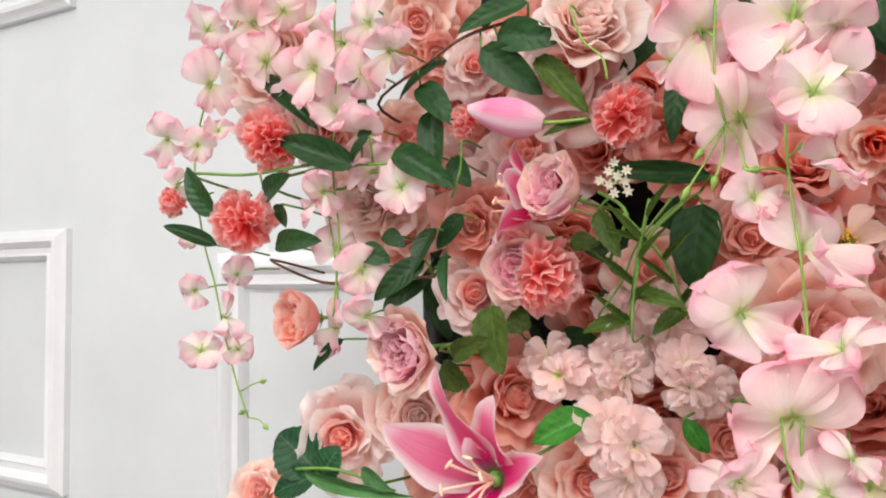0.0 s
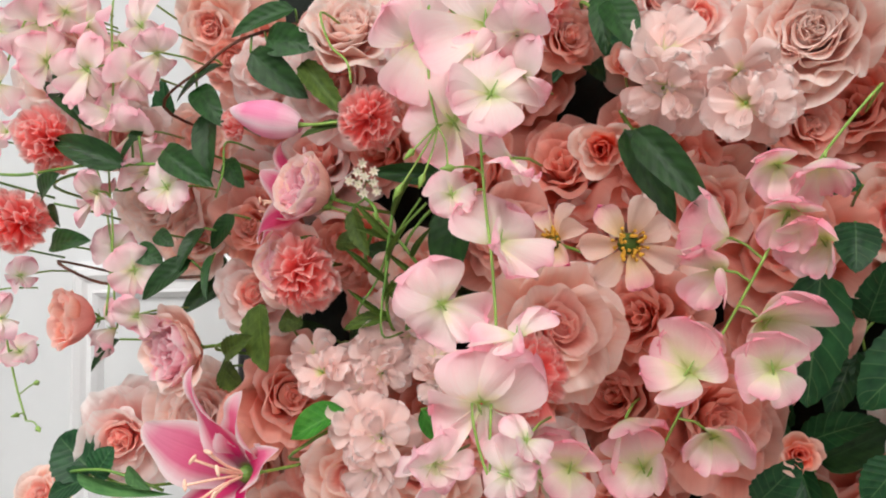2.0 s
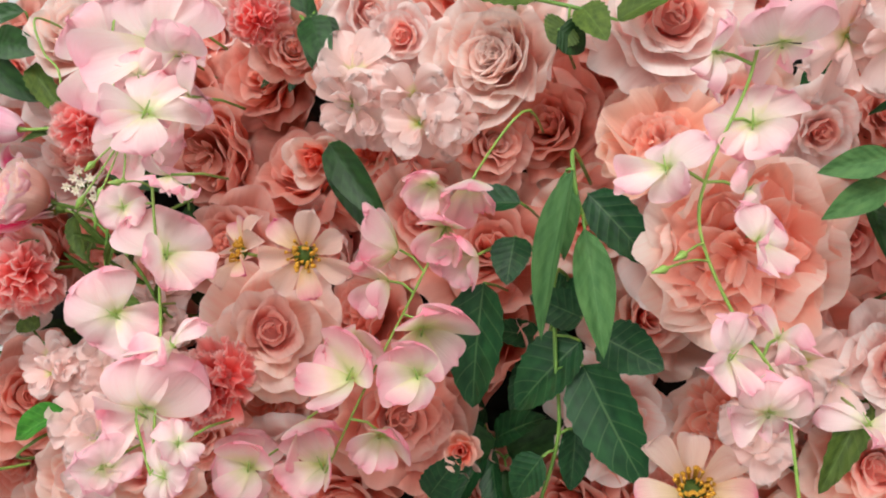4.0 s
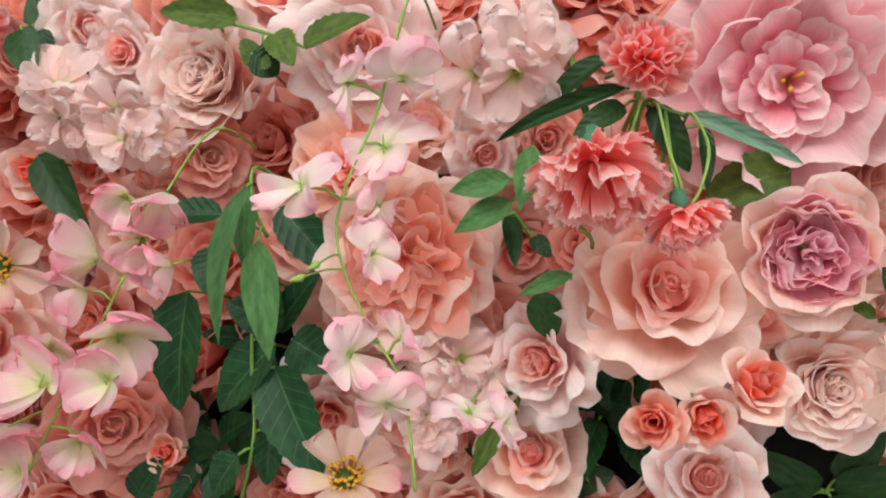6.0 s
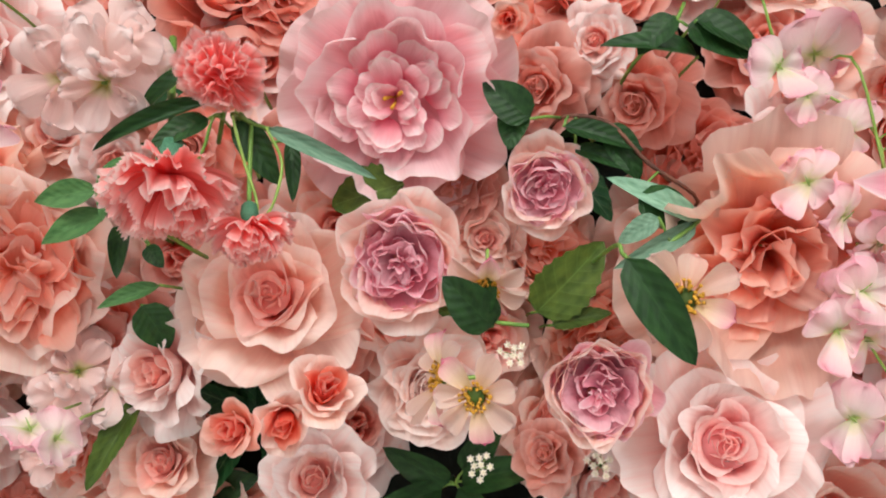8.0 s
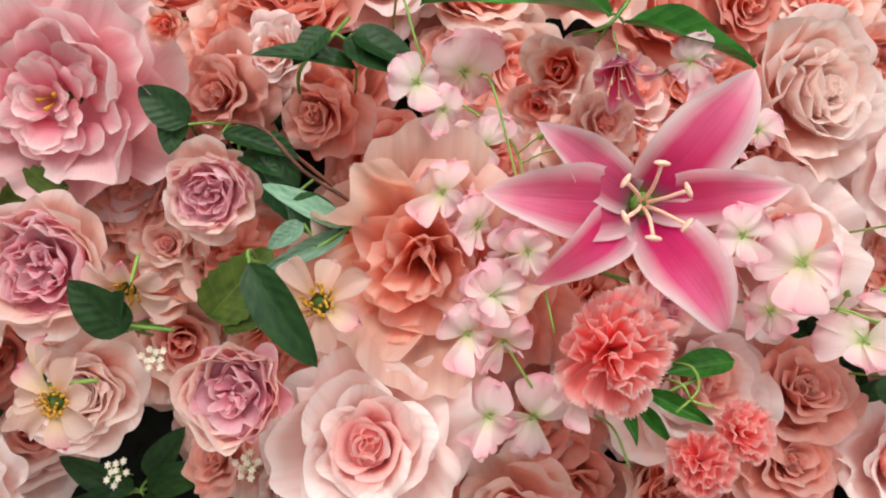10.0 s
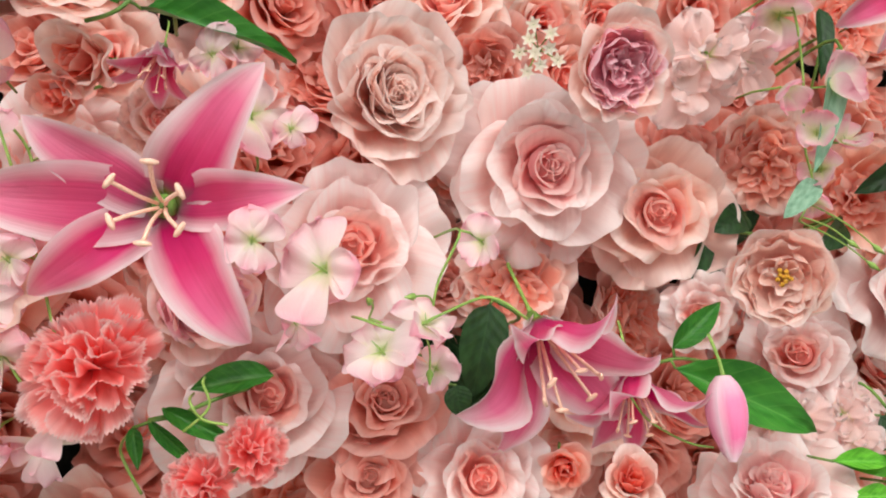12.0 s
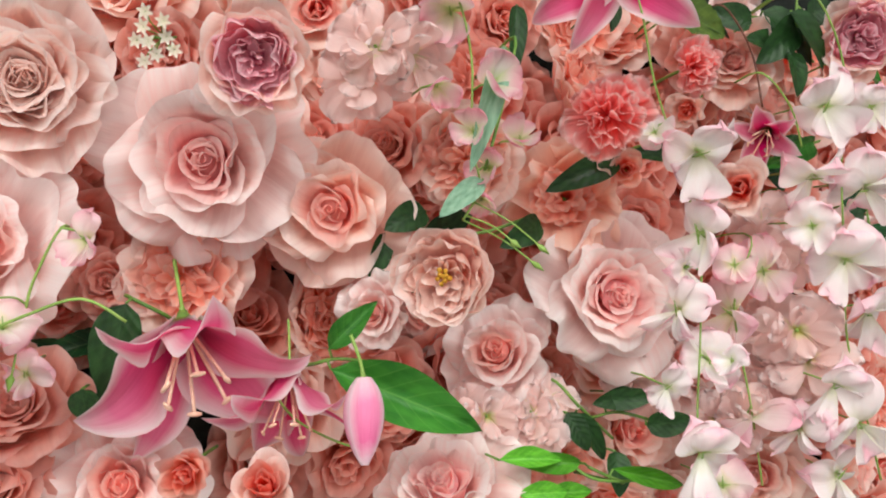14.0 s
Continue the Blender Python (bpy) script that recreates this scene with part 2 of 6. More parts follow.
LAMP_FACE.node_tree.nodes["Principled BSDF"].inputs["Emission Color"].default_value = (1.0, 0.98, 0.95, 1)
LAMP_FACE.node_tree.nodes["Principled BSDF"].inputs["Emission Strength"].default_value = 3.0


# ---- mesh helpers ----
def mesh_part(name, v, faces, uv, material, parent=None, label="", smooth=True):
    me = bpy.data.meshes.new(name)
    me.from_pydata([tuple(p) for p in v], [], faces)
    if uv is not None:
        layer = me.uv_layers.new(name="UVMap")
        idx = np.zeros(len(me.loops), dtype=np.int32)
        me.loops.foreach_get("vertex_index", idx)
        layer.data.foreach_set("uv", np.asarray(uv, dtype=np.float32)[idx].ravel())
    me.materials.append(material)
    if smooth:
        me.polygons.foreach_set("use_smooth", [True] * len(me.polygons))
    me.update()
    ob = new(name, me)
    if parent is not None:
        ob.parent = parent
    if label:
        tagged(ob, label)
    return ob


def sheet(nu, nv, fn):
    """A grid of (nu+1) x (nv+1) points from fn(s, v), s in -1..1 across, v in 0..1 along."""
    pts, uv = [], []
    for j in range(nv + 1):
        for i in range(nu + 1):
            s, v = 2 * i / nu - 1, j / nv
            pts.append(fn(s, v))
            uv.append(((s + 1) / 2, v))
    faces = [(j * (nu + 1) + i, j * (nu + 1) + i + 1, (j + 1) * (nu + 1) + i + 1, (j + 1) * (nu + 1) + i)
             for j in range(nv) for i in range(nu)]
    return pts, faces, uv


def tube_data(points, radii, sides=6):
    """Points and faces of a tube through the given points."""
    pts = [Vector(p) for p in points]
    v, f = [], []
    up = Vector((0.13, 0.31, 0.94))
    for k, p in enumerate(pts):
        d = (pts[min(k + 1, len(pts) - 1)] - pts[max(k - 1, 0)]).normalized()
        a = d.cross(up).normalized()
        b = d.cross(a)
        r = radii[k] if isinstance(radii, (list, tuple)) else radii
        for i in range(sides):
            w = 2 * math.pi * i / sides
            v.append(p + (a * math.cos(w) + b * math.sin(w)) * r)
    for k in range(len(pts) - 1):
        for i in range(sides):
            j = (i + 1) % sides
            f.append((k * sides + i, k * sides + j, (k + 1) * sides + j, (k + 1) * sides + i))
    n = len(pts) - 1
    f.append(tuple(range(sides))[::-1])
    f.append(tuple(n * sides + i for i in range(sides)))
    return v, f


def spline(points, steps=5):
    """A smooth run of points through the given ones."""
    p = [Vector(q) for q in points]
    if len(p) < 3:
        return p
    out = []
    for k in range(len(p) - 1):
        a, b, c, d = p[max(k - 1, 0)], p[k], p[k + 1], p[min(k + 2, len(p) - 1)]
        for i in range(steps):
            t = i / steps
            out.append(0.5 * ((2 * b) + (c - a) * t + (2 * a - 5 * b + 4 * c - d) * t * t + (3 * b - a - 3 * c + d) * t ** 3))
    return out + [p[-1]]


def tube_part(name, points, radius, material, parent=None, label="", sides=6):
    v, f = tube_data(points, radius, sides)
    return mesh_part(name, v, f, None, material, parent, label)


def box_part(name, lo, hi, material, parent=None, bevel=0.0, label=""):
    bm = bmesh.new()
    bmesh.ops.create_cube(bm, size=1.0)
    for q in bm.verts:
        q.co = Vector([(a + b) / 2 + c * (b - a) for a, b, c in zip(lo, hi, q.co)])
    if bevel:
        bmesh.ops.bevel(bm, geom=bm.edges[:], offset=bevel, segments=2, affect="EDGES")
    me = bpy.data.meshes.new(name)
    bm.to_mesh(me)
    bm.free()
    me.materials.append(material)
    ob = new(name, me)
    if parent is not None:
        ob.parent = parent
    if label:
        tagged(ob, label)
    return ob


# ---- blooms: each built once at unit width, facing +Z, then copied ----
def wrap_petal(rng, turn, rim_r, rim_h, half, base_h=-0.32, base_r=0.0, belly=1.1, curl=0.05, ruffle=0.02, waves=3.0, point=0.0, serrate=0.0, nu=10, nv=7, warp=0.06, lift=1.25, folds=0.0, corner=0.27, shift=0.0):
    """A petal that wraps round the flower's axis: from the base up the belly to the rim, then rolling outwards."""
    ph1, ph2, lean, off = rng.uniform(0, 6.28), rng.uniform(0, 6.28), rng.uniform(-1, 1), Vector((rng.uniform(-50, 50), rng.uniform(-50, 50), 0))
    cx, cy = rng.uniform(-shift, shift), rng.uniform(-shift, shift)
    teeth = [(0.6 if k % 2 else -0.8) + rng.uniform(-0.4, 0.4) for k in range(nu + 1)]

    def fn(s, v):
        width = math.sin(min(1.0, 0.30 + v * 1.0) * math.pi / 2) * (1 - 0.10 * max(0, v - 0.7) * 3.3 * s * s)
        top = v * (1 - corner * abs(s) ** 3.0 + point * (1 - abs(s)) * v)
        if serrate and v > 0.7:
            top += serrate * teeth[int(round((s + 1) / 2 * nu))] * (v - 0.7) / 0.3
        a = turn + s * half * width
        r = base_r + (rim_r - base_r) * (1 - (1 - min(top, 1)) ** 2.0) * (1 + (belly - 1) * math.sin(math.pi * min(top, 1)))
        h = base_h + (rim_h - base_h) * max(top, 0) ** lift
        edge = max(0.0, top - 0.62) / 0.38
        r += curl * math.sin(edge * 1.7)
        h -= curl * (1 - math.cos(edge * 1.9)) * 0.8
        n = noise.noise(Vector((s * 1.3, v * 1.6, 0)) + off)
        w = ruffle * v ** 2 * (math.sin(waves * s * 2 + ph1) + 0.6 * math.sin(waves * 2.3 * s + ph2))
        r += folds * v ** 1.5 * math.sin(waves * 2 * s + ph2) + w * 0.8 + warp * n * v * (0.3 + rim_r)
        h += w + 0.06 * lean * s * v * (0.4 + rim_r) + warp * 0.6 * noise.noise(Vector((s * 1.1, v * 1.2, 9)) + off) * v
        return (r * math.cos(a) + cx * v, r * math.sin(a) + cy * v, h)

    return sheet(nu, nv, fn)


def stalk(parent, length=0.8, material=None, radius=0.022, base=-0.30):
    tube_part("stem", spline([(0, 0, base + 0.02), (0.01, 0.03, base - length * 0.5), (0.0, 0.10, base - length)], 3), radius, material or STEM, parent)
    v, f = [(0, 0, base - 0.03)], []
    for k in range(10):
        a, r, h = k * math.pi / 5, (0.15 if k % 2 == 0 else 0.05), base + (0.03 if k % 2 == 0 else -0.02)
        v.append((r * math.cos(a), r * math.sin(a), h))
        f.append((0, 1 + k, 1 + (k + 1) % 10))
    mesh_part("calyx", v, f, None, STEM, parent, "green calyx")


def root(name, label, category, group):
    return tagged(new(name), label, category, group)


def petal(rng, turn, length, width, r0, h0, lean0, lean1, roll, wrap=1.0, corner=0.30, ruffle=0.012, waves=2.0, warp=0.03, fringe=0.0, nu=12, nv=9, shift=0.0, crease=26.0, nick=0.0):
    """A cloth petal. Seen from the side it leans lean0 degrees off the flower's axis at its foot and lean1 further up,
    and its rim rolls back by roll degrees; across, it bends round the axis (wrap 1) or lies flatter (wrap above 1)."""
    ph1, ph2 = rng.uniform(0, 6.28), rng.uniform(0, 6.28)
    off = Vector((rng.uniform(-50, 50), rng.uniform(-50, 50), rng.uniform(-50, 50)))
    skew, uneven = rng.uniform(-0.10, 0.10), rng.uniform(-0.5, 0.5)
    notch = rng.uniform(-0.35, 0.35)
    cx, cy = rng.uniform(-shift, shift), rng.uniform(-shift, shift)
    teeth = [rng.uniform(-1, 1) for k in range(nu + 1)]
    columns = {}

    def column(s):
        reach = length * (1 - corner * abs(s) ** 2.6 + skew * s - nick * math.exp(-((s - notch) / 0.16) ** 2)) * (1 + 0.05 * noise.noise(Vector((s * 2.2, 3, 0)) + off))
        r, h, out = r0, h0, [(r0, h0, lean0)]
        for j in range(1, nv + 1):
            v = (j - 0.5) / nv
            e = max(0.0, v - 0.60) / 0.40
            lean = lean0 + (lean1 - lean0) * min(1.0, v * 1.25) ** 0.9 + roll * e * e * (0.75 + 0.55 * s * s + uneven * s)
            lean += crease * noise.noise(Vector((s * 1.5, v * 1.7, 7)) + off) * v
            r += reach / nv * math.sin(radians(lean))
            h += reach / nv * math.cos(radians(lean))
            out.append((r, h, lean))
        return out

    def fn(s, v):
        if s not in columns:
            columns[s] = column(s)
        r, h, lean = columns[s][int(round(v * nv))]
        w = width * (0.30 + 0.70 * math.sin(math.pi / 2 * min(1.0, v * 1.35)))
        d = ruffle * v * v * (math.sin(waves * 2 * s + ph1) + 0.6 * math.sin(waves * 4.3 * s + ph2)) + warp * v * noise.noise(Vector((s * 1.6, v * 1.8, 0)) + off)
        if fringe and v > 0.8:
            h += fringe * teeth[int(round((s + 1) / 2 * nu))]
        r, h = r + d * math.cos(radians(lean)), h - d * math.sin(radians(lean))
        bend = max(abs(r) * wrap, width / 2.3)
        a = s * w / bend
        x, y = r - bend + bend * math.cos(a), bend * math.sin(a)
        ct, st = math.cos(turn), math.sin(turn)
        return (x * ct - y * st + cx * v, x * st + y * ct + cy * v, h)

    return sheet(nu, nv, fn)


def rose(seed, outer, heart, label, inner=7, mid=7, wide=7, dome=0.15, roll=1.0, ruffle=0.016, cupped=0.0):
    """A silk rose: a spiral bud, half-open petals round it and broad outer petals with rolled rims."""
    rng = random.Random(seed)
    ob = root("rose", label, "rose", "roses of the flower wall")
    i = 0
    for ring, count in enumerate((inner, mid, wide)):
        for k in range(count):
            t = k / max(1, count - 1)
            i += 1
            turn = i * 2.39996 + rng.uniform(-0.3, 0.3)
            j = rng.uniform(0.92, 1.08)
            if ring == 0:
                ln2 = (0.27 + 0.06 * t) * rng.uniform(0.97, 1.03)
                d = petal(rng, turn, ln2, 0.09 + 0.13 * t, 0.004 + 0.045 * t, dome + 0.05 - 0.02 * t - ln2 * 0.95, 8 + 26 * t, -30 + 34 * t, 30 + 40 * t * roll, 1.0, 0.14, ruffle * 0.3, 1.5, 0.012, nu=16, shift=0.010, crease=12)
            elif ring == 1:
                ln2 = (0.38 + 0.10 * t) * rng.uniform(0.95, 1.05)
                d = petal(rng, turn, ln2, 0.20 + 0.10 * t, 0.03, dome + 0.04 - 0.05 * t - ln2 * (0.80 - 0.16 * t), 50 + 26 * t, 2 + 16 * t - 8 * cupped, (45 + 35 * t) * roll, 1.03, 0.20, ruffle * 0.8, rng.uniform(1.2, 2.4), 0.045, nu=16, shift=0.025, crease=28, nick=rng.uniform(0, 0.06))
            else:
                ln2 = (0.54 + 0.08 * t) * j
                d = petal(rng, turn, ln2, 0.31 + 0.05 * t, 0.03, -0.22 - 0.03 * t, 82, 26 + 30 * t - 22 * cupped, rng.uniform(35, 115) * roll, 1.08 + 0.27 * t, 0.20, ruffle * 1.7, rng.uniform(1.4, 3.0), 0.075, nu=20, nv=12, shift=0.02, crease=38, nick=rng.uniform(0, 0.08))
            mesh_part("petal", *d, heart if ring == 0 or (ring == 1 and k < count // 3) else outer, ob)
    v0, f0, uv0 = sheet(40, 6, lambda s, v: ((0.006 + 0.024 * (s + 1)) * (0.8 + 0.2 * v + 0.25 * max(0.0, v - 0.8)) * math.cos(5.2 * (s + 1) + seed),
                                              (0.006 + 0.024 * (s + 1)) * (0.8 + 0.2 * v + 0.25 * max(0.0, v - 0.8)) * math.sin(5.2 * (s + 1) + seed), dome + 0.055 - 0.006 * (s + 1) - 0.22 * (1 - v)))
    base = len(v0)
    v0 = v0 + [(0, 0, dome + 0.015)] + [(0.11 * math.cos(k * 0.5236), 0.11 * math.sin(k * 0.5236), dome - 0.07) for k in range(12)]
    f0 = f0 + [(base, base + 1 + k, base + 1 + (k + 1) % 12) for k in range(12)]
    uv0 = uv0 + [(0.5, 0.6)] + [(0.5, 0.4)] * 12
    mesh_part("bud", v0, f0, uv0, heart, ob, "tightly rolled heart")
    stalk(ob)
    return ob


def cup_rose(seed, outer, heart, label, n_in=28, n_out=11, closed=0.0, open_heart=0.0, eye=False):
    """An old garden rose: a cup of broad petals round a crumpled heart."""
    rng = random.Random(seed)
    ob = root("cup_rose", label, "rose", "roses of the flower wall")
    for i in range(n_in):
        t = i / (n_in - 1)
        rr = 0.03 + 0.32 * t ** 0.75
        d = wrap_petal(rng, i * 2.39996 + rng.uniform(-0.6, 0.6), rr * rng.uniform(0.9, 1.08), 0.12 + 0.03 * t + rng.uniform(-0.035, 0.025), radians(rng.uniform(62, 92) - 34 * t), base_h=-0.06 if i > 5 else 0.0,
                       base_r=rr * 0.45 if i > 5 else 0.0, folds=0.016 + 0.016 * open_heart, belly=1.08, curl=rng.uniform(-0.02, 0.02) + 0.05 * open_heart,
                       ruffle=0.014 + 0.012 * open_heart, waves=rng.uniform(2.2, 4.0), nu=14, nv=5, warp=0.16, corner=0.12, shift=0.03)
        mesh_part("heart_petal", *d, heart, ob)
    for i in range(n_out):
        t = i / (n_out - 1)
        ln2 = (0.56 + 0.03 * t) * rng.uniform(0.95, 1.05)
        loose = (1 - closed) * t + 0.35 * open_heart
        d = petal(rng, i * 2.39996 + rng.uniform(-0.3, 0.3), ln2, 0.25 + 0.04 * t, 0.03, -0.23 - 0.02 * t, 82, 4 + 26 * loose - 8 * closed, 24 + 46 * loose, 1.02 + 0.25 * loose, 0.18, 0.010 + 0.014 * open_heart, rng.uniform(1.4, 2.6), 0.04 + 0.02 * open_heart, nu=14, nv=10)
        mesh_part("petal", *d, outer, ob)
    for k in range(9 if eye else 0):
        a, e = k * 2.39996, 0.05 * math.sqrt(k / 9)
        tube_part("stamen", [(e * math.cos(a), e * math.sin(a), 0.02), (e * math.cos(a), e * math.sin(a), 0.12), (1.4 * e * math.cos(a), 1.4 * e * math.sin(a), 0.16)], [0.010, 0.012, 0.022], POLLEN, ob, "yellow stamen", 5)
    stalk(ob)
    return ob


def peony(seed, outer, heart, label, n_in=38, n_out=16):
    """A flat, wide peony: a domed heart of many small spoon-shaped petals in broad ruffled ones."""
    rng = random.Random(seed)
    ob = root("peony", label, "peony", "peonies of the flower wall")
    for i in range(n_in):
        t = ((i + 0.5) / n_in) ** 0.6
        d = petal(rng, i * 2.39996 + rng.uniform(-0.9, 0.9), rng.uniform(0.14, 0.18), 0.058 + 0.026 * t, max(0.0, 0.22 * t - 0.04) + rng.uniform(0, 0.02), 0.03 - 0.03 * t + rng.uniform(-0.03, 0.02), 8 + 26 * t, 46 + 30 * t, -24, 2.2, 0.30, 0.004, 1.5, 0.02, nu=8, nv=7, shift=0.02)
        mesh_part("heart_petal", *d, heart, ob)
    for i in range(n_out):
        t = i / (n_out - 1)
        d = petal(rng, i * 2.39996 + rng.uniform(-0.2, 0.2), 0.50 + 0.07 * t, 0.24 + 0.05 * t, 0.05, -0.12 - 0.10 * t, 84, 22 + 54 * t, -34 + 60 * t, 1.1 + 0.25 * t, 0.16, 0.014, 3.0, 0.05, 0.006, nu=22, nv=10)
        mesh_part("petal", *d, outer, ob)
    for k in range(3):
        a = k * 2.1
        tube_part("stamen", [(0, 0, -0.05), (0.02 * math.cos(a), 0.02 * math.sin(a), 0.06), (0.05 * math.cos(a), 0.03 * math.sin(a), 0.12)], [0.006, 0.006, 0.010], POLLEN, ob, "yellow stamen")
    stalk(ob)
    return ob


def loose_bloom(seed, outer, heart, label):
    """A blown, ruffled bloom: a crumpled heart between tall loosely folded petals."""
    rng = random.Random(seed)
    ob = root("garden_rose", label, "garden rose", "roses of the flower wall")
    for i in range(16):
        t = i / 15
        d = petal(rng, i * 2.39996 + rng.uniform(-0.5, 0.5), rng.uniform(0.26, 0.34), 0.12 + 0.07 * t, 0.01 + 0.06 * t, -0.14, 14 + 40 * t, 6 + 40 * t, rng.uniform(10, 60), 1.2, 0.15, 0.022, rng.uniform(2, 4), 0.06, nu=16, shift=0.03)
        mesh_part("heart_petal", *d, heart, ob)
    for i in range(12):
        t = i / 11
        d = petal(rng, i * 2.39996 + rng.uniform(-0.4, 0.4), rng.uniform(0.46, 0.62), rng.uniform(0.22, 0.30), 0.03, -0.20, 62 + 14 * t, rng.uniform(15, 40) + 38 * t, rng.uniform(-20, 70), rng.uniform(0.8, 1.5), 0.12, 0.038, rng.uniform(1.6, 3.2), 0.10, nu=18, nv=11)
        mesh_part("petal", *d, outer, ob)
    stalk(ob)
    return ob


def carnation(seed, label, n=26):
    """A fringed carnation: fans of pleated cloth that fill a dome, each with a finely toothed rim."""
    rng = random.Random(seed)
    ob = root("carnation", label, "carnation", "carnations of the flower wall")
    for i in range(n):
        t = ((i + 0.5) / n) ** 0.62
        polar, turn = radians(6 + 92 * t + rng.uniform(-7, 7)), i * 2.39996 + rng.uniform(-0.5, 0.5)
        along = Vector((math.sin(polar) * math.cos(turn), math.sin(polar) * math.sin(turn), math.cos(polar)))
        side = Vector((-math.sin(turn), math.cos(turn), 0)) if t > 0.25 else Vector((math.cos(turn + 1.3), math.sin(turn + 1.3), 0))
        up = along.cross(side).normalized() * -1
        reach, half = rng.uniform(0.39, 0.47) + 0.05 * t, rng.uniform(0.17, 0.23)
        foot = Vector((0, 0, -0.14)) + side * rng.uniform(-0.05, 0.05)
        k1, k2, p1, p2, fold = rng.uniform(5, 7.5), rng.uniform(10, 14), rng.uniform(0, 6), rng.uniform(0, 6), rng.uniform(0.040, 0.062)
        nu = 40
        teeth = [(0.014 if q % 2 else -0.012) + rng.uniform(-0.010, 0.010) for q in range(nu + 1)]

        def fn(s, v, along=along, side=side, up=up, reach=reach, half=half, foot=foot, k1=k1, k2=k2, p1=p1, p2=p2, fold=fold, t=t, teeth=teeth):
            ln2 = reach * v * (1 - 0.16 * s * s + 0.05 * math.sin(3.1 * s + p2))
            if v > 0.99:
                ln2 += teeth[int(round((s + 1) / 2 * 40))]
            pleat = fold * v ** 1.6 * (math.sin(k1 * s + p1) + 0.35 * math.sin(k2 * s + p2))
            return foot + along * ln2 + side * (s * half * (0.10 + 0.90 * v ** 0.8) * (1 - 0.12 * v * math.cos(k1 * s))) + up * (pleat - (0.05 + 0.10 * t) * v ** 3 + 0.06 * s * s * v)

        mesh_part("petal", *sheet(nu, 6, fn), CARNATION, ob)
    v, f = tube_data([(0, 0, -0.44), (0, 0, -0.40), (0, 0, -0.28), (0, 0, -0.16)], [0.04, 0.09, 0.11, 0.09], 10)
    mesh_part("calyx", v, f, None, CALYX, ob, "blue-green calyx")
    tube_part("stem", spline([(0, 0, -0.42), (0.02, 0.03, -0.9), (0, 0.1, -1.5)], 3), 0.03, STEM, ob)
    return ob


def flat_petal(rng, turn, length, width, rise, droop, ruffle=0.02, waves=2.0, start=0.03, cup=0.1, blunt=0.6, tip=0.0, nu=6, nv=7, twist=0.0, rounded=False):
    """A free petal that spreads from the middle: rises, then bends down towards its tip."""
    ph = rng.uniform(0, 6.28)
    ca, sa = math.cos(turn), math.sin(turn)

    def fn(s, v):
        w = width * (math.sin(math.pi * min(1, v ** blunt * 0.93 + 0.04)) ** 0.75 + 0.12 * (1 - v))
        if rounded:
            v = math.sin(v * math.pi / 2)
            w = width * (1.10 * v ** 0.8 * math.sqrt(max(0.0, 1 - v ** 5)) + 0.10 * (1 - v))
        x = start + length * v * (1 - 0.06 * s * s * v + 0.03 * math.sin(5 * s + ph))
        y = s * w
        z = rise * v - droop * v * v + cup * w * s * s + ruffle * v * (math.sin(waves * (s * 2.2 + v) + ph) + (0.35 * math.sin(7.0 * s + 2 * ph) * v * v if rounded else 0.0)) + tip * v ** 4 + twist * s * v * w
        return (x * ca - y * sa, x * sa + y * ca, z)

    return sheet(nu, nv, fn)


def lily_petal(rng, turn, length, width, lean0, lean1, recurve, wave=0.042):
    """A lily petal: a narrow foot, broad below the middle, a drawn-out tip that bends back, wavy rims and a grooved midrib."""
    p1, p2, sway, twist = rng.uniform(0, 6.28), rng.uniform(0, 6.28), rng.uniform(-0.14, 0.14), rng.uniform(-0.9, 0.9)
    line, r, h = [(0.03, 0.0, lean0)], 0.03, 0.0
    for j in range(1, 17):
        v = (j - 0.5) / 16
        lean = lean0 + (lean1 - lean0) * v + recurve * max(0.0, v - 0.45) ** 2 / 0.30
        r, h = r + length / 16 * math.sin(radians(lean)), h + length / 16 * math.cos(radians(lean))
        line.append((r, h, lean))
    ct, st = math.cos(turn), math.sin(turn)

    def fn(s, v):
        r, h, lean = line[int(round(v * 16))]
        w = width * (math.sin(math.pi * min(1.0, 0.17 + 0.83 * v ** 0.95)) ** 0.9 * (1 - 0.10 * v) + 0.002)
        d = 0.30 * w * s * s - 0.05 * w * math.exp(-(s / 0.12) ** 2) + wave * abs(s) ** 1.5 * math.sin(math.pi * v) * math.sin((9 if s > 0 else 7.5) * v + (p1 if s > 0 else p2)) + twist * s * w * v
        x, y, z = r - d * math.cos(radians(lean)), s * w + sway * length * v * v, h + d * math.sin(radians(lean))
        return (x * ct - y * st, x * st + y * ct, z)

    return sheet(12, 16, fn)


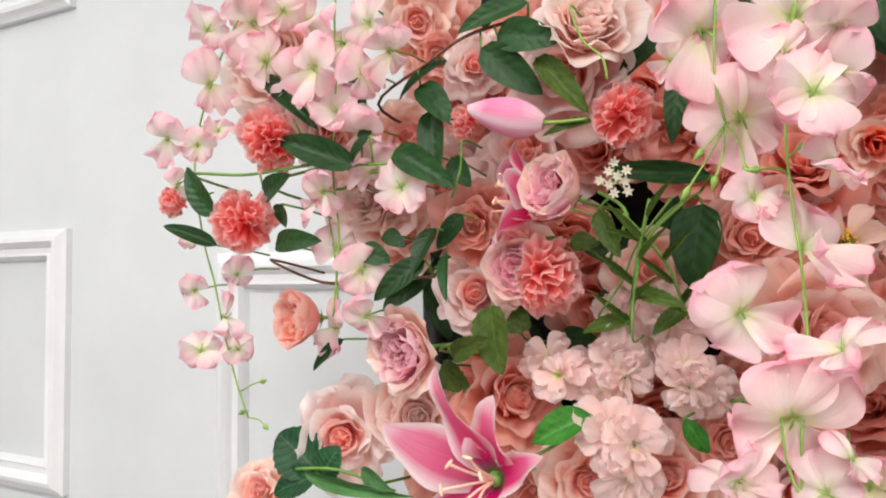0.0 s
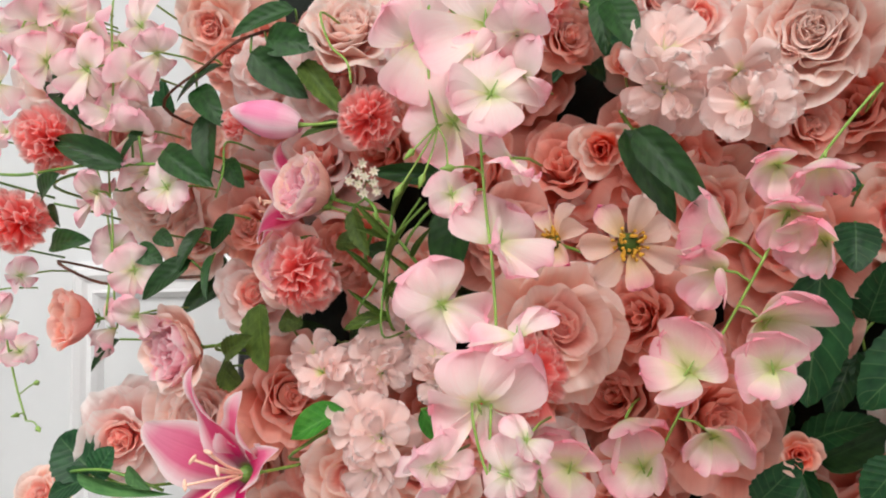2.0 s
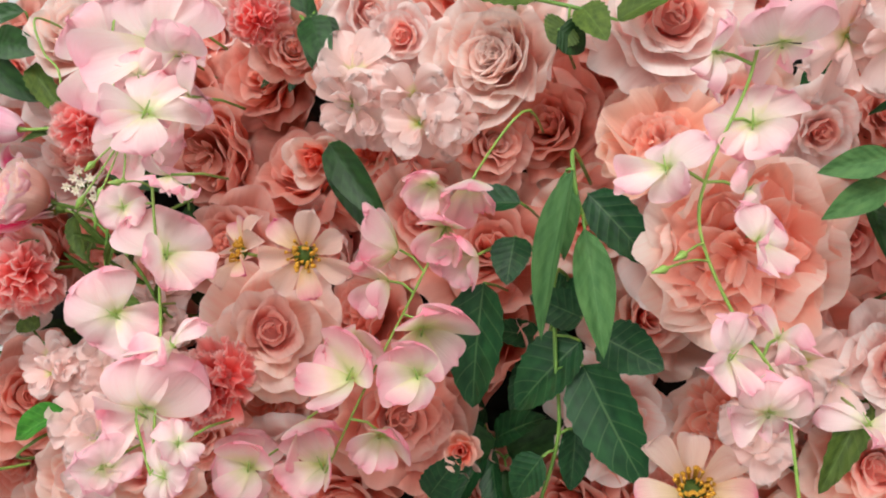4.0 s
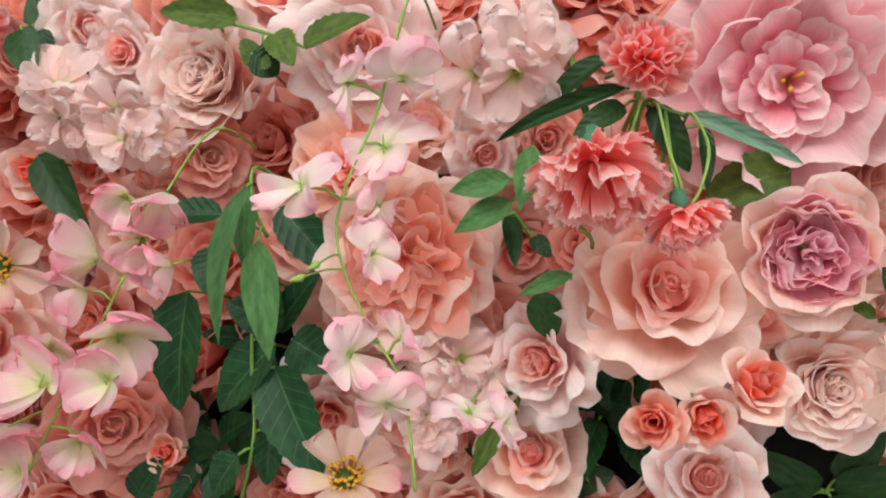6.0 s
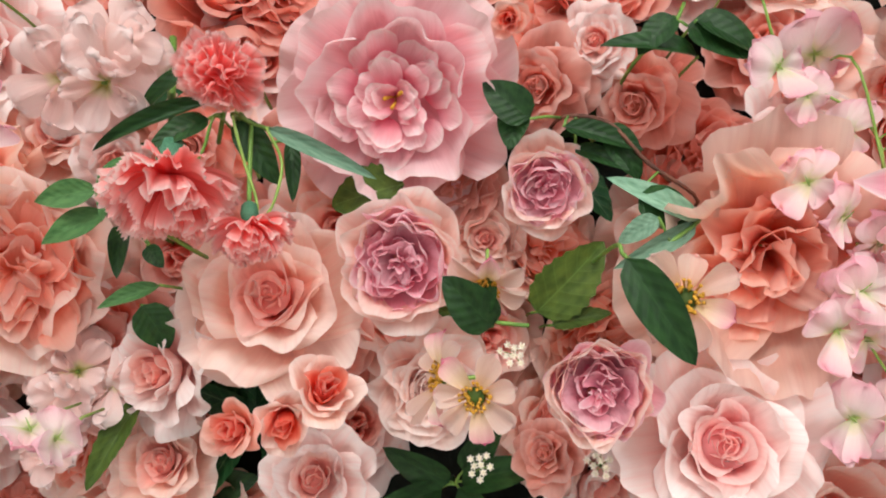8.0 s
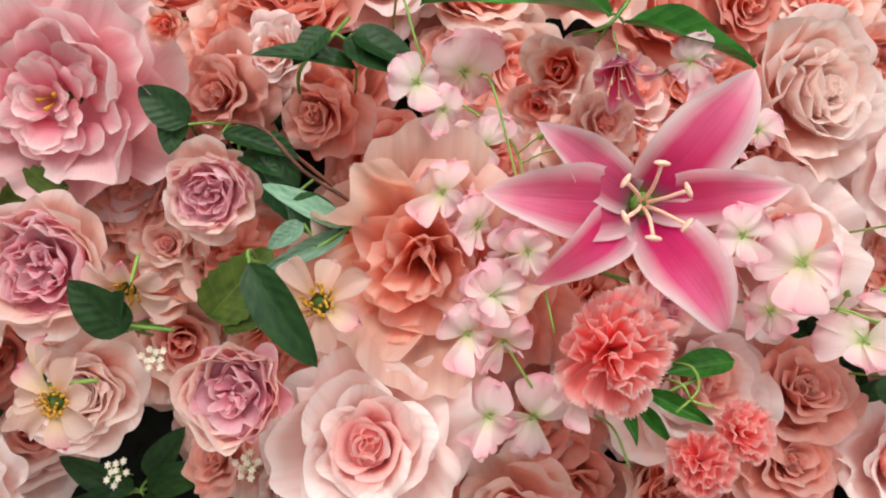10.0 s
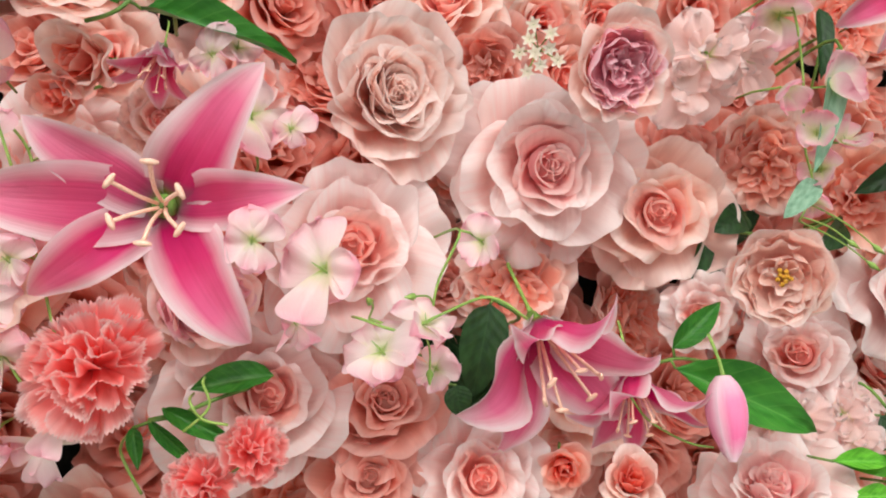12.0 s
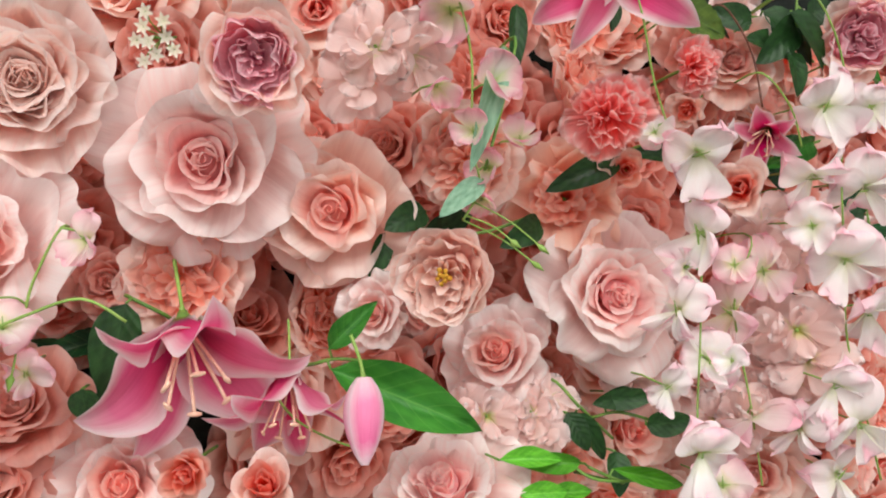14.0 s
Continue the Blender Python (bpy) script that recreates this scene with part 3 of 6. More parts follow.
def lily(seed, label, closed=0.0, petals=None):
    """A six-petalled lily; petals lists each one's turn in degrees and length where they are uneven."""
    rng = random.Random(seed)
    ob = root("lily", label, "lily", "lilies of the flower wall")
    for k, (turn, length) in enumerate(petals or [(60 * q + 12 * (q % 2), 0.54) for q in range(6)]):
        d = lily_petal(rng, radians(turn), length * rng.uniform(0.97, 1.04), 0.100 + 0.034 * (k % 2), 52 - 38 * closed, 84 - 56 * closed, rng.uniform(20, 70) + 30 * closed)
        mesh_part("petal", *d, LILY, ob)
    for k in range(6):
        a = k * math.pi / 3 + 0.4
        e = 0.10 + 0.03 * rng.random()
        st = tube_part("stamen", spline([(0, 0, 0), (0.4 * e * math.cos(a), 0.4 * e * math.sin(a), 0.14), (e * math.cos(a), e * math.sin(a), 0.22 + 0.25 * closed)], 3), 0.007, STAMEN, ob, "cream stamen")
        tip = Vector((e * math.cos(a), e * math.sin(a), 0.22 + 0.25 * closed))
        side = Vector((-math.sin(a), math.cos(a), 0.1)) * 0.026
        tube_part("anther", [tip - side, tip - side * 0.4, tip + side * 0.4, tip + side], [0.005, 0.010, 0.010, 0.005], STAMEN, st)
    tube_part("throat", [(0, 0, -0.05), (0, 0, 0.02), (0, 0, 0.05)], [0.02, 0.042, 0.026], STEM, ob, "green throat", 9)
    tube_part("stem", spline([(0, 0, -0.02), (0.0, 0.02, -0.25), (0, 0.03, -0.32)], 3), [0.02] + [0.008] * 6, STEM_LIGHT, ob)
    return ob


def lily_bud(seed, label):
    """A closed bud, one unit long, lying along +Z from its base."""
    rng = random.Random(seed)
    ob = root("lily_bud", label, "lily bud", "lily buds of the flower wall")
    for k in range(3):
        a0 = k * 2.0944

        def fn(s, v, a0=a0):
            r = 0.22 * (math.sin(math.pi * (0.08 + 0.89 * v ** 0.85)) ** 0.8) + 0.01
            a = a0 + s * 1.15
            r *= 1 + 0.10 * (1 - abs(s))
            return (r * math.cos(a), r * math.sin(a), v)

        mesh_part("petal", *sheet(8, 10, fn), LILY_BUD, ob)
    tube_part("stem", spline([(0, 0, 0.03), (0.02, 0.05, -0.2), (0.03, 0.16, -0.5)], 3), [0.05, 0.03] + [0.022] * 5, STEM_LIGHT, ob)
    return ob


def cosmos(seed, label, n=7):
    rng = random.Random(seed)
    ob = root("cosmos", label, "cosmos flower", "cosmos flowers of the flower wall")
    for k in range(n):
        d = flat_petal(rng, k * 2 * math.pi / n + rng.uniform(-0.12, 0.12), rng.uniform(0.36, 0.45), 0.165, rng.uniform(0.05, 0.2), rng.uniform(0.0, 0.2), start=0.07,
                       ruffle=0.012, cup=rng.uniform(0.6, 1.5), blunt=1.1, nu=6, nv=7, rounded=True)
        mesh_part("petal", *d, COSMOS_TIP if k % 4 == 1 else COSMOS, ob)
    v, f = tube_data([(0, 0, -0.02), (0, 0, 0.02), (0, 0, 0.05), (0, 0, 0.07)], [0.07, 0.105, 0.09, 0.02], 12)
    mesh_part("disc", v, f, None, LEAF_OLIVE, ob, "green flower centre")
    for k in range(40):
        a, r = rng.uniform(0, 6.28), rng.uniform(0.05, 0.16)
        c, s2 = math.cos(a), math.sin(a)
        tube_part("stamen", [(r * 0.7 * c, r * 0.7 * s2, 0.02), (r * c, r * s2, 0.09), (r * 1.05 * c, r * 1.05 * s2, 0.115)], [0.008, 0.009, 0.020], POLLEN, ob, "", 5)
    tube_part("stem", spline([(0, 0, -0.02), (0.0, 0.03, -0.2), (0, 0.08, -0.45)], 3), 0.022, STEM_LIGHT, ob)
    return ob


def blossom(seed, label, n=3):
    """A head of pale ruffled florets, like stock or cherry: each floret has a green eye and its own petals."""
    rng = random.Random(seed)
    ob = root("blossom_cluster", label, "blossom", "pale blossom heads of the flower wall")
    for k in range(n):
        a, rr = k * 2.39996 + 0.5, 0.30 * math.sqrt((k + 0.2) / n)
        centre = Vector((rr * math.cos(a), rr * math.sin(a), 0.12 - 1.2 * rr * rr + rng.uniform(-0.03, 0.03)))
        eye = tube_part("floret", [(0, 0, -0.05), (0, 0, 0.0), (0, 0, 0.03)], [0.012, 0.022, 0.008], STEM_LIGHT, ob)
        eye.matrix_basis = Matrix.Translation(centre) @ Euler((rng.uniform(-0.5, 0.5) - rr * 1.5 * math.sin(a), rng.uniform(-0.5, 0.5) + rr * 1.5 * math.cos(a), rng.uniform(0, 6))).to_matrix().to_4x4()
        for ring, (cnt, ln2, wd, rise) in enumerate(((5, 0.37, 0.20, 0.05), (4, 0.27, 0.15, 0.16), (3, 0.16, 0.10, 0.19))):
            for q in range(cnt):
                d = flat_petal(rng, q * 6.283 / cnt + ring + rng.uniform(-0.25, 0.25), ln2 * rng.uniform(0.85, 1.1), wd, rise * rng.uniform(0.3, 1.6), 0.06, ruffle=0.036, waves=2.6, start=0.015, cup=rng.uniform(-0.4, 0.7), blunt=1.25, nu=6, nv=7, rounded=True)
                mesh_part("petal", *d, BLOSSOM, eye)
    tube_part("stem", spline([(0, 0, 0), (0.0, 0.03, -0.4), (0, 0.08, -0.9)], 3), 0.02, STEM, ob)
    return ob


def small_rose(seed, label, outer, heart):
    rng = random.Random(seed)
    ob = root("spray_rose", label, "spray rose", "small spray roses of the flower wall")
    for i in range(13):
        t = i / 12
        d = petal(rng, i * 2.39996 + rng.uniform(-0.3, 0.3), 0.60 + 0.06 * t, 0.16 + 0.16 * t, 0.02 + 0.02 * t, -0.34, 22 + 44 * t, -14 + 36 * t, 20 + 60 * t, 1.0 + 0.1 * t, 0.26, 0.014, 1.8, 0.05, nu=11, nv=9)
        mesh_part("petal", *d, heart if t < 0.55 else outer, ob)
    stalk(ob, 1.2, base=-0.38, radius=0.03)
    return ob


def waxflower(seed, label):
    rng = random.Random(seed)
    ob = root("wax_flower_sprig", label, "filler sprig", "filler sprigs of the flower wall")
    tube_part("stem", spline([(0, 0, -0.7), (0, 0.05, -0.2), (0, 0, 0.05)], 3), 0.02, STEM, ob)
    for k in range(9):
        a, rr = k * 2.39996, 0.36 * math.sqrt((k + 0.5) / 9)
        c = Vector((rr * math.cos(a), rr * math.sin(a), rng.uniform(0, 0.15)))
        tube_part("twiglet", [(0, 0, -0.25), tuple(c * 0.6), tuple(c)], 0.010, STEM_LIGHT, ob)
        v, f, uv = [], [], []
        for q in range(6):
            d = flat_petal(rng, q * 1.047, 0.12, 0.028, 0.02, 0.0, ruffle=0.0, start=0.0, cup=0.5, blunt=0.8, nu=2, nv=4)
            off = len(v)
            v += [c + Vector(p) for p in d[0]]
            f += [tuple(i + off for i in face) for face in d[1]]
            uv += [(u, 0.5 + 0.5 * w) for u, w in d[2]]
        mesh_part("floret", v, f, uv, CREAM, ob)
    return ob


BLOOMS = {
    "rose_peach": lambda s: rose(s, PEACH, ROSE_HEART, "large open rose of peach-pink silk with a deeper heart", inner=6, mid=8, wide=7),
    "rose_blush": lambda s: rose(s, BLUSH, PINK_HEART, "large open rose of pale blush silk with a pink heart", inner=8, mid=10, wide=7),
    "rose_dusty": lambda s: rose(s, DUSTY, DUSTY, "dusty salmon-pink silk rose set deep among other blooms", inner=6, mid=8, wide=7),
    "rose_heart": lambda s: rose(s, BLUSH, ROSE_HEART, "half-open blush silk rose with a coral-pink heart", inner=6, mid=8, wide=7, cupped=0.3),
    "rose_pale": lambda s: rose(s, PALE, PALE, "full cream-pink silk rose with many thin layered petals", inner=13, mid=15, wide=9, roll=0.6, ruffle=0.018, cupped=0.8),
    "rose_gold": lambda s: cup_rose(s, CUP, PEACH, "round pale peach silk rose with a yellow eye", n_in=20, n_out=11, closed=0.55, open_heart=0.25, eye=True),
    "cup_lilac": lambda s: cup_rose(s, CUP, LILAC, "cupped peach-pink silk rose with a crumpled lilac heart"),
    "cup_closed": lambda s: cup_rose(s, CUP, LILAC, "half-closed peach-pink silk rose with a lilac heart", closed=0.9, n_out=9),
    "cup_salmon": lambda s: cup_rose(s, PEACH, SALMON, "ruffled peach and salmon silk rose, fully open", n_in=26, n_out=13, open_heart=1.0),
    "cup_coral": lambda s: cup_rose(s, ROSE_HEART, SALMON, "half-closed coral-pink silk rose at the edge", closed=0.8, n_in=20, n_out=9),
    "cup_dusty": lambda s: cup_rose(s, DUSTY, DUSTY, "dusty pink silk cabbage rose with ruffled petals", n_in=22, open_heart=0.6),
    "peony_pink": lambda s: peony(s, PEONY, PEONY_HEART, "very large ruffled pink silk peony, fully open"),
    "peony_peach": lambda s: loose_bloom(s, APRICOT, SALMON, "large loose peach silk bloom with a coral heart"),
    "carnation": lambda s: carnation(s, "coral-pink silk carnation with fringed ruffled petals"),
    "lily_open": lambda s: lily(s, "open pink silk lily with white-edged petals and cream stamens", petals=[(4, 0.47), (52, 0.56), (144, 0.46), (179, 0.58), (217, 0.49), (298, 0.53)]),
    "lily_bell": lambda s: lily(s, "pink silk lily that nods, its cream stamens hanging out", closed=0.5),
    "lily_side": lambda s: lily(s, "pink silk lily turned aside, its cream stamens just showing", closed=0.15, petals=[(20, 0.36), (80, 0.40), (112, 0.60), (158, 0.62), (215, 0.45), (290, 0.45)]),
    "lily_half": lambda s: lily(s, "half-open pink silk lily among other blooms", closed=0.75),
    "lily_bud": lambda s: lily_bud(s, "closed pink silk lily bud with a pale tip"),
    "cosmos": lambda s: cosmos(s, "pale peach cosmos flower with a yellow and green centre"),
    "blossom": lambda s: blossom(s, "cluster of pale pink-white ruffled silk blossoms"),
    "bud_coral": lambda s: small_rose(s, "small coral-red silk rosebud", SALMON, CORAL),
    "bud_peach": lambda s: small_rose(s, "small peach silk spray rose with a coral heart", PEACH, CORAL),
    "wax": lambda s: waxflower(s, "cream-white star-shaped wax flower sprig"),
}
made = {}


def aim(x, y, z, az, el, spin):
    return pose(x, y, z, 0, 0, az) @ pose(0, 0, 0, 90 - el) @ pose(0, 0, 0, 0, 0, spin)


def bloom(kind, x, y, z, size, az=0.0, el=0.0, spin=0.0, seed=0, squash=1.0):
    """Sets one bloom into the wall: middle, width, and the way it faces (az to +X, el up)."""
    m = aim(x, y, z, az, el, spin)
    key = (kind, seed)
    if key not in made:
        ob = made[key] = BLOOMS[kind](sum(map(ord, kind)) * 7 + seed)
        ob.matrix_basis = m
    else:
        ob = copy_thing(made[key], m)
    ob.scale = (size, size, size * squash)
    return ob


# ---- leaves, sprigs and hanging sprays ----
def leaf_mesh(name, length_fn, waves=0.0, serrate=0.0, fold=0.25, droop=0.18, nu=6, nv=12, seed=1):
    rng = random.Random(seed)

    def fn(s, v):
        w = length_fn(v)
        if serrate and abs(s) > 0.9:
            w *= 1 + serrate * (1 if int(round(v * nv)) % 2 else -1)
        return (s * w, v, fold * w * abs(s) - droop * v * v + droop * 0.55 * v + waves * math.sin(v * 9 + s) * abs(s) * 0.1)

    pts, faces, uv = sheet(nu, nv, fn)
    me = bpy.data.meshes.new(name)
    me.from_pydata(pts, [], faces)
    layer = me.uv_layers.new(name="UVMap")
    idx = np.zeros(len(me.loops), dtype=np.int32)
    me.loops.foreach_get("vertex_index", idx)
    layer.data.foreach_set("uv", np.asarray(uv, dtype=np.float32)[idx].ravel())
    me.polygons.foreach_set("use_smooth", [True] * len(me.polygons))
    return me


def leaf_kind(name, material, shape, **k):
    me = leaf_mesh(name, shape, **k)
    me.materials.append(material)
    return me


def lance(v):
    return 0.5 * math.sin(math.pi * min(1, v ** 0.8)) ** 0.9 + 0.01 * (1 - v)


def oval(v):
    return 0.5 * math.sin(math.pi * min(1, v ** 0.72)) ** 0.65 + 0.01 * (1 - v)


LEAVES = {
    "dark": leaf_kind("leaf", LEAF_DARK, oval, serrate=0.04, fold=0.2, nv=16),
    "deep": leaf_kind("leaf", LEAF_DEEP, oval, fold=0.15, droop=0.25),
    "willow": leaf_kind("leaf", LEAF_WILLOW, lance, fold=0.18),
    "olive": leaf_kind("leaf", LEAF_OLIVE, oval, serrate=0.06, fold=0.2, nv=16),
    "bright": leaf_kind("leaf", LEAF_BRIGHT, lance, fold=0.3, waves=0.3),
    "lime": leaf_kind("leaf", LEAF_LIME, lance, fold=0.25, waves=0.2),
    "grey": leaf_kind("leaf", LEAF_GREY, oval, fold=0.12),
}
SPRIG_WORDS = {
    "dark": "sprig of dark green veined artificial rose leaves", "deep": "sprig of glossy deep green artificial leaves",
    "willow": "sprig of long soft green willow-like leaves", "olive": "sprig of olive-green toothed artificial leaves",
    "bright": "sprig of bright green artificial lily leaves", "lime": "sprig of fresh lime-green artificial leaves", "grey": "sprig of pale grey-green artificial leaves"}


def leaf_at(kind, base, tip, width, roll, parent):
    b, t = Vector(base), Vector(tip)
    d = t - b
    length = d.length
    d.normalize()
    toward = Vector((0, -1, 0.25))
    side = d.cross(toward).normalized()
    up = side.cross(d).normalized()
    q = Matrix((side, d, up)).transposed().to_4x4()
    ob = new("leaf", LEAVES[kind])
    ob.parent = parent
    ob.matrix_basis = Matrix.Translation(b) @ q @ pose(0, 0, 0, 0, roll, 0) @ Matrix.Diagonal((width, length, length, 1))
    return ob


def sprig(kind, stem, leaves, radius=0.0012, twig=False):
    """A stem with leaves: stem points, then leaves as base, tip, width and roll."""
    ob = tagged(new("leaf_sprig"), SPRIG_WORDS[kind], "leaf sprig", "leaf sprigs of the flower wall")
    tube_part("stem", spline(stem), radius, TWIG if twig else STEM, ob)
    for bx, by, bz, tx, ty, tz, w, roll in leaves:
        leaf_at(kind, (bx, by, bz), (tx, ty, tz), w, roll, ob)
        near = min((Vector(p) for p in spline(stem)), key=lambda p: (p - Vector((bx, by, bz))).length)
        if (near - Vector((bx, by, bz))).length > 0.025:
            near = Vector((bx, by + 0.06, bz - 0.006))
        tube_part("leaf_stalk", [near, (near + Vector((bx, by, bz))) / 2 + Vector((0, 0, 0.001)), (bx, by, bz)], 0.0009, STEM, ob, "", 5)
    return ob


# each lobe of a sweet-pea floret: turn, length, half width, rise, droop, cup
OPEN_PEA = ((1.0, 0.49, 0.42, 0.22, 0.40, 0.0), (2.1, 0.49, 0.42, 0.24, 0.40, 0.0), (3.65, 0.41, 0.34, 0.40, 0.22, 0.6), (5.65, 0.43, 0.35, 0.38, 0.30, 0.5), (4.6, 0.34, 0.24, 0.32, 0.05, 1.0))
SHUT_PEA = ((1.15, 0.46, 0.40, 0.16, -0.16, 0.25), (2.0, 0.46, 0.40, 0.18, -0.16, 0.25), (3.6, 0.38, 0.33, 0.24, -0.26, 0.45), (5.75, 0.38, 0.33, 0.24, -0.26, 0.45), (4.7, 0.30, 0.25, 0.30, -0.16, 0.6))


def pea_petals(seed, material, shut=False):
    """The petal meshes of one sweet-pea floret: a wavy two-lobed banner above, two wings and a keel."""
    rng = random.Random(seed)
    out = []
    for a, ln2, wd, rise, droop, cup in SHUT_PEA if shut else OPEN_PEA:
        d = flat_petal(rng, a + rng.uniform(-0.3, 0.3), ln2 * rng.uniform(0.85, 1.12), wd * rng.uniform(0.85, 1.1), rise * (rng.uniform(0.6, 1.3) if shut else rng.uniform(0.2, 1.7)), droop * rng.uniform(0.4, 1.4), ruffle=0.040 if shut else 0.075, waves=rng.uniform(1.4, 2.4), start=0.01, cup=cup, blunt=1.2, nu=12, nv=9, twist=rng.uniform(-0.5, 0.5) * (0.4 if shut else 1.0), rounded=True)
        me = bpy.data.meshes.new("petal")
        me.from_pydata([tuple(p) for p in d[0]], [], d[1])
        layer = me.uv_layers.new(name="UVMap")
        idx = np.zeros(len(me.loops), dtype=np.int32)
        me.loops.foreach_get("vertex_index", idx)
        layer.data.foreach_set("uv", np.asarray(d[2], dtype=np.float32)[idx].ravel())
        me.polygons.foreach_set("use_smooth", [True] * len(me.polygons))
        me.materials.append(material)
        out.append(me)
    return out


FLORETS = {"pea": [pea_petals(s, SWEETPEA) for s in range(7)], "rosy": [pea_petals(s + 20, PEAROSE, True) for s in range(7)], "white": [pea_petals(s + 40, WHITEPEA) for s in range(7)]}
SPRAY_WORDS = {"white": "hanging spray of white sweet-pea florets with faint pink rims", "pea": "hanging spray of pale pink and white sweet-pea florets", "rosy": "upright spray of pink and cream sweet-pea florets"}


def spray(kind, stem, florets, radius=0.0008, tips=()):
    """A thin green stem with florets on short stalks; florets as middle, width, az, el, spin."""
    ob = tagged(new("sweet_pea_spray"), SPRAY_WORDS[kind], "flower spray", "sweet-pea sprays of the flower wall")
    line = spline(stem)
    tube_part("stem", line, radius, STEM_LIGHT, ob)
    for n, (x, y, z, size, az, el, spin) in enumerate(florets):
        v, f = tube_data([(0.01, -0.10, 0.03), (0, 0, 0.07), (-0.02, 0.13, 0.12)], [0.005, 0.014, 0.004], 5)
        fl = mesh_part("floret", v, f, None, STEM_LIGHT, ob)
        turn = random.Random(int(1e4 * (x + z)))
        fl.matrix_basis = aim(x, y, z, az + turn.uniform(-28, 28), el + turn.uniform(-30, 22), spin + turn.uniform(-25, 25)) @ Matrix.Diagonal((size, size, size, 1))
        for me in FLORETS[kind][n % 7]:
            new("petal", me).parent = fl
        near = min((Vector(p) for p in line), key=lambda p: (p - Vector((x, y, z))).length)
        back = aim(x, y, z, az, el, spin) @ Vector((0, 0, -0.02 * size))
        if (near - back).length > 0.022:
            near = back + Vector((0, 0.05, 0.004))
        tube_part("stalk", [near, (near + back) / 2 + Vector((0, 0.002, 0.002)), back], 0.0008, STEM_LIGHT, ob, "", 5)
    for tip in tips:
        near = min((Vector(p) for p in line), key=lambda p: (p - Vector(tip)).length)
        mid = (near + Vector(tip)) / 2 + Vector((0.002, 0, 0.002))
        tube_part("tendril", spline([near, mid, tip], 4) + [Vector(tip) + (Vector(tip) - mid).normalized() * 0.006], [0.0006] * 8 + [0.0023, 0.0004], STEM_LIGHT, ob, "", 5)
    return ob


def curl(points, radius=0.0008, material=None):
    """A loose curly tendril of its own."""
    ob = tagged(tube_part("tendril_stem", spline(points), radius, material or STEM_LIGHT), "thin curling green artificial tendril among the blooms", "tendril", "tendrils of the flower wall")
    return ob


# ---- the setting ----
WALL_Y, PANEL_Y = 0.85, 0.62
tagged(box_part("wall_back", (-4.0, WALL_Y, 0.0), (5.0, WALL_Y + 0.12, CEILING), WHITE_WALL), "unseen white wall, added to bounce light with raised panel mouldings", "wall", kind="structure")
# unseen room shell, added so that white surfaces bounce light onto the blooms
tagged(box_part("wall_front", (-4.0, -3.62, 0.0), (5.0, -3.5, CEILING), WHITE_WALL), "unseen white wall, added to bounce light", "wall", kind="structure")
tagged(box_part("wall_left", (-4.12, -3.62, 0.0), (-4.0, WALL_Y + 0.12, CEILING), WHITE_WALL), "unseen white wall, added to bounce light", "wall", kind="structure")
tagged(box_part("wall_right", (5.0, -3.62, 0.0), (5.12, WALL_Y + 0.12, CEILING), WHITE_WALL), "unseen white wall, added to bounce light", "wall", kind="structure")
tagged(box_part("floor", (-4.12, -3.62, -0.1), (5.12, WALL_Y + 0.12, 0.0), FLOOR_TILE), "grey tiled shop floor", "floor", kind="structure")
tagged(box_part("ceiling", (-4.12, -3.62, CEILING), (5.12, WALL_Y + 0.12, CEILING + 0.1), WHITE_WALL), "white painted ceiling", "ceiling", kind="structure")
# housings for the added, unseen panels
for lx, ly, lw, ld, lp, lt in LAMPS:
    fr = tagged(new("ceiling_light"), "unseen flat white ceiling light panel, added as a light source", "ceiling light", "ceiling light panels")
    for nm, lo, hi in (("frame", (lx - lw / 2 - 0.03, ly - ld / 2 - 0.03), (lx + lw / 2 + 0.03, ly - ld / 2)), ("frame", (lx - lw / 2 - 0.03, ly + ld / 2), (lx + lw / 2 + 0.03, ly + ld / 2 + 0.03)),
                       ("frame", (lx - lw / 2 - 0.03, ly - ld / 2), (lx - lw / 2, ly + ld / 2)), ("frame", (lx + lw / 2, ly - ld / 2), (lx + lw / 2 + 0.03, ly + ld / 2))):
        box_part(nm, (*lo, CEILING - 0.035), (*hi, CEILING), WHITE_TRIM, fr)
    box_part("diffuser", (lx - lw / 2, ly - ld / 2, CEILING - 0.02), (lx + lw / 2, ly + ld / 2, CEILING), LAMP_FACE, fr)


def moulding(x0, x1, z0, z1, w=0.05):
    """A rectangular picture-frame moulding on the back wall: a stepped, rounded profile with mitred corners."""
    prof = [(0.0, 0.0), (0.0, 0.012), (0.14, 0.017), (0.26, 0.024), (0.40, 0.026), (0.52, 0.020), (0.60, 0.013), (0.78, 0.013), (0.86, 0.017), (0.94, 0.010), (1.0, 0.0)]
    ob = tagged(new("wall_moulding"), "white painted panel moulding on a white wall", "moulding", kind="structure")
    corners = [(x0, z0, 1, 1), (x1, z0, -1, 1), (x1, z1, -1, -1), (x0, z1, 1, -1)]
    for k in range(4):
        v = []
        for cx, cz, dx, dz in (corners[k], corners[(k + 1) % 4]):
            v += [(cx + dx * p * w, WALL_Y - d, cz + dz * p * w) for p, d in prof]
        n = len(prof)
        mesh_part("strip", v, [(i, i + 1, n + i + 1, n + i) for i in range(n - 1)], None, WHITE_TRIM, ob, smooth=False)
    return ob


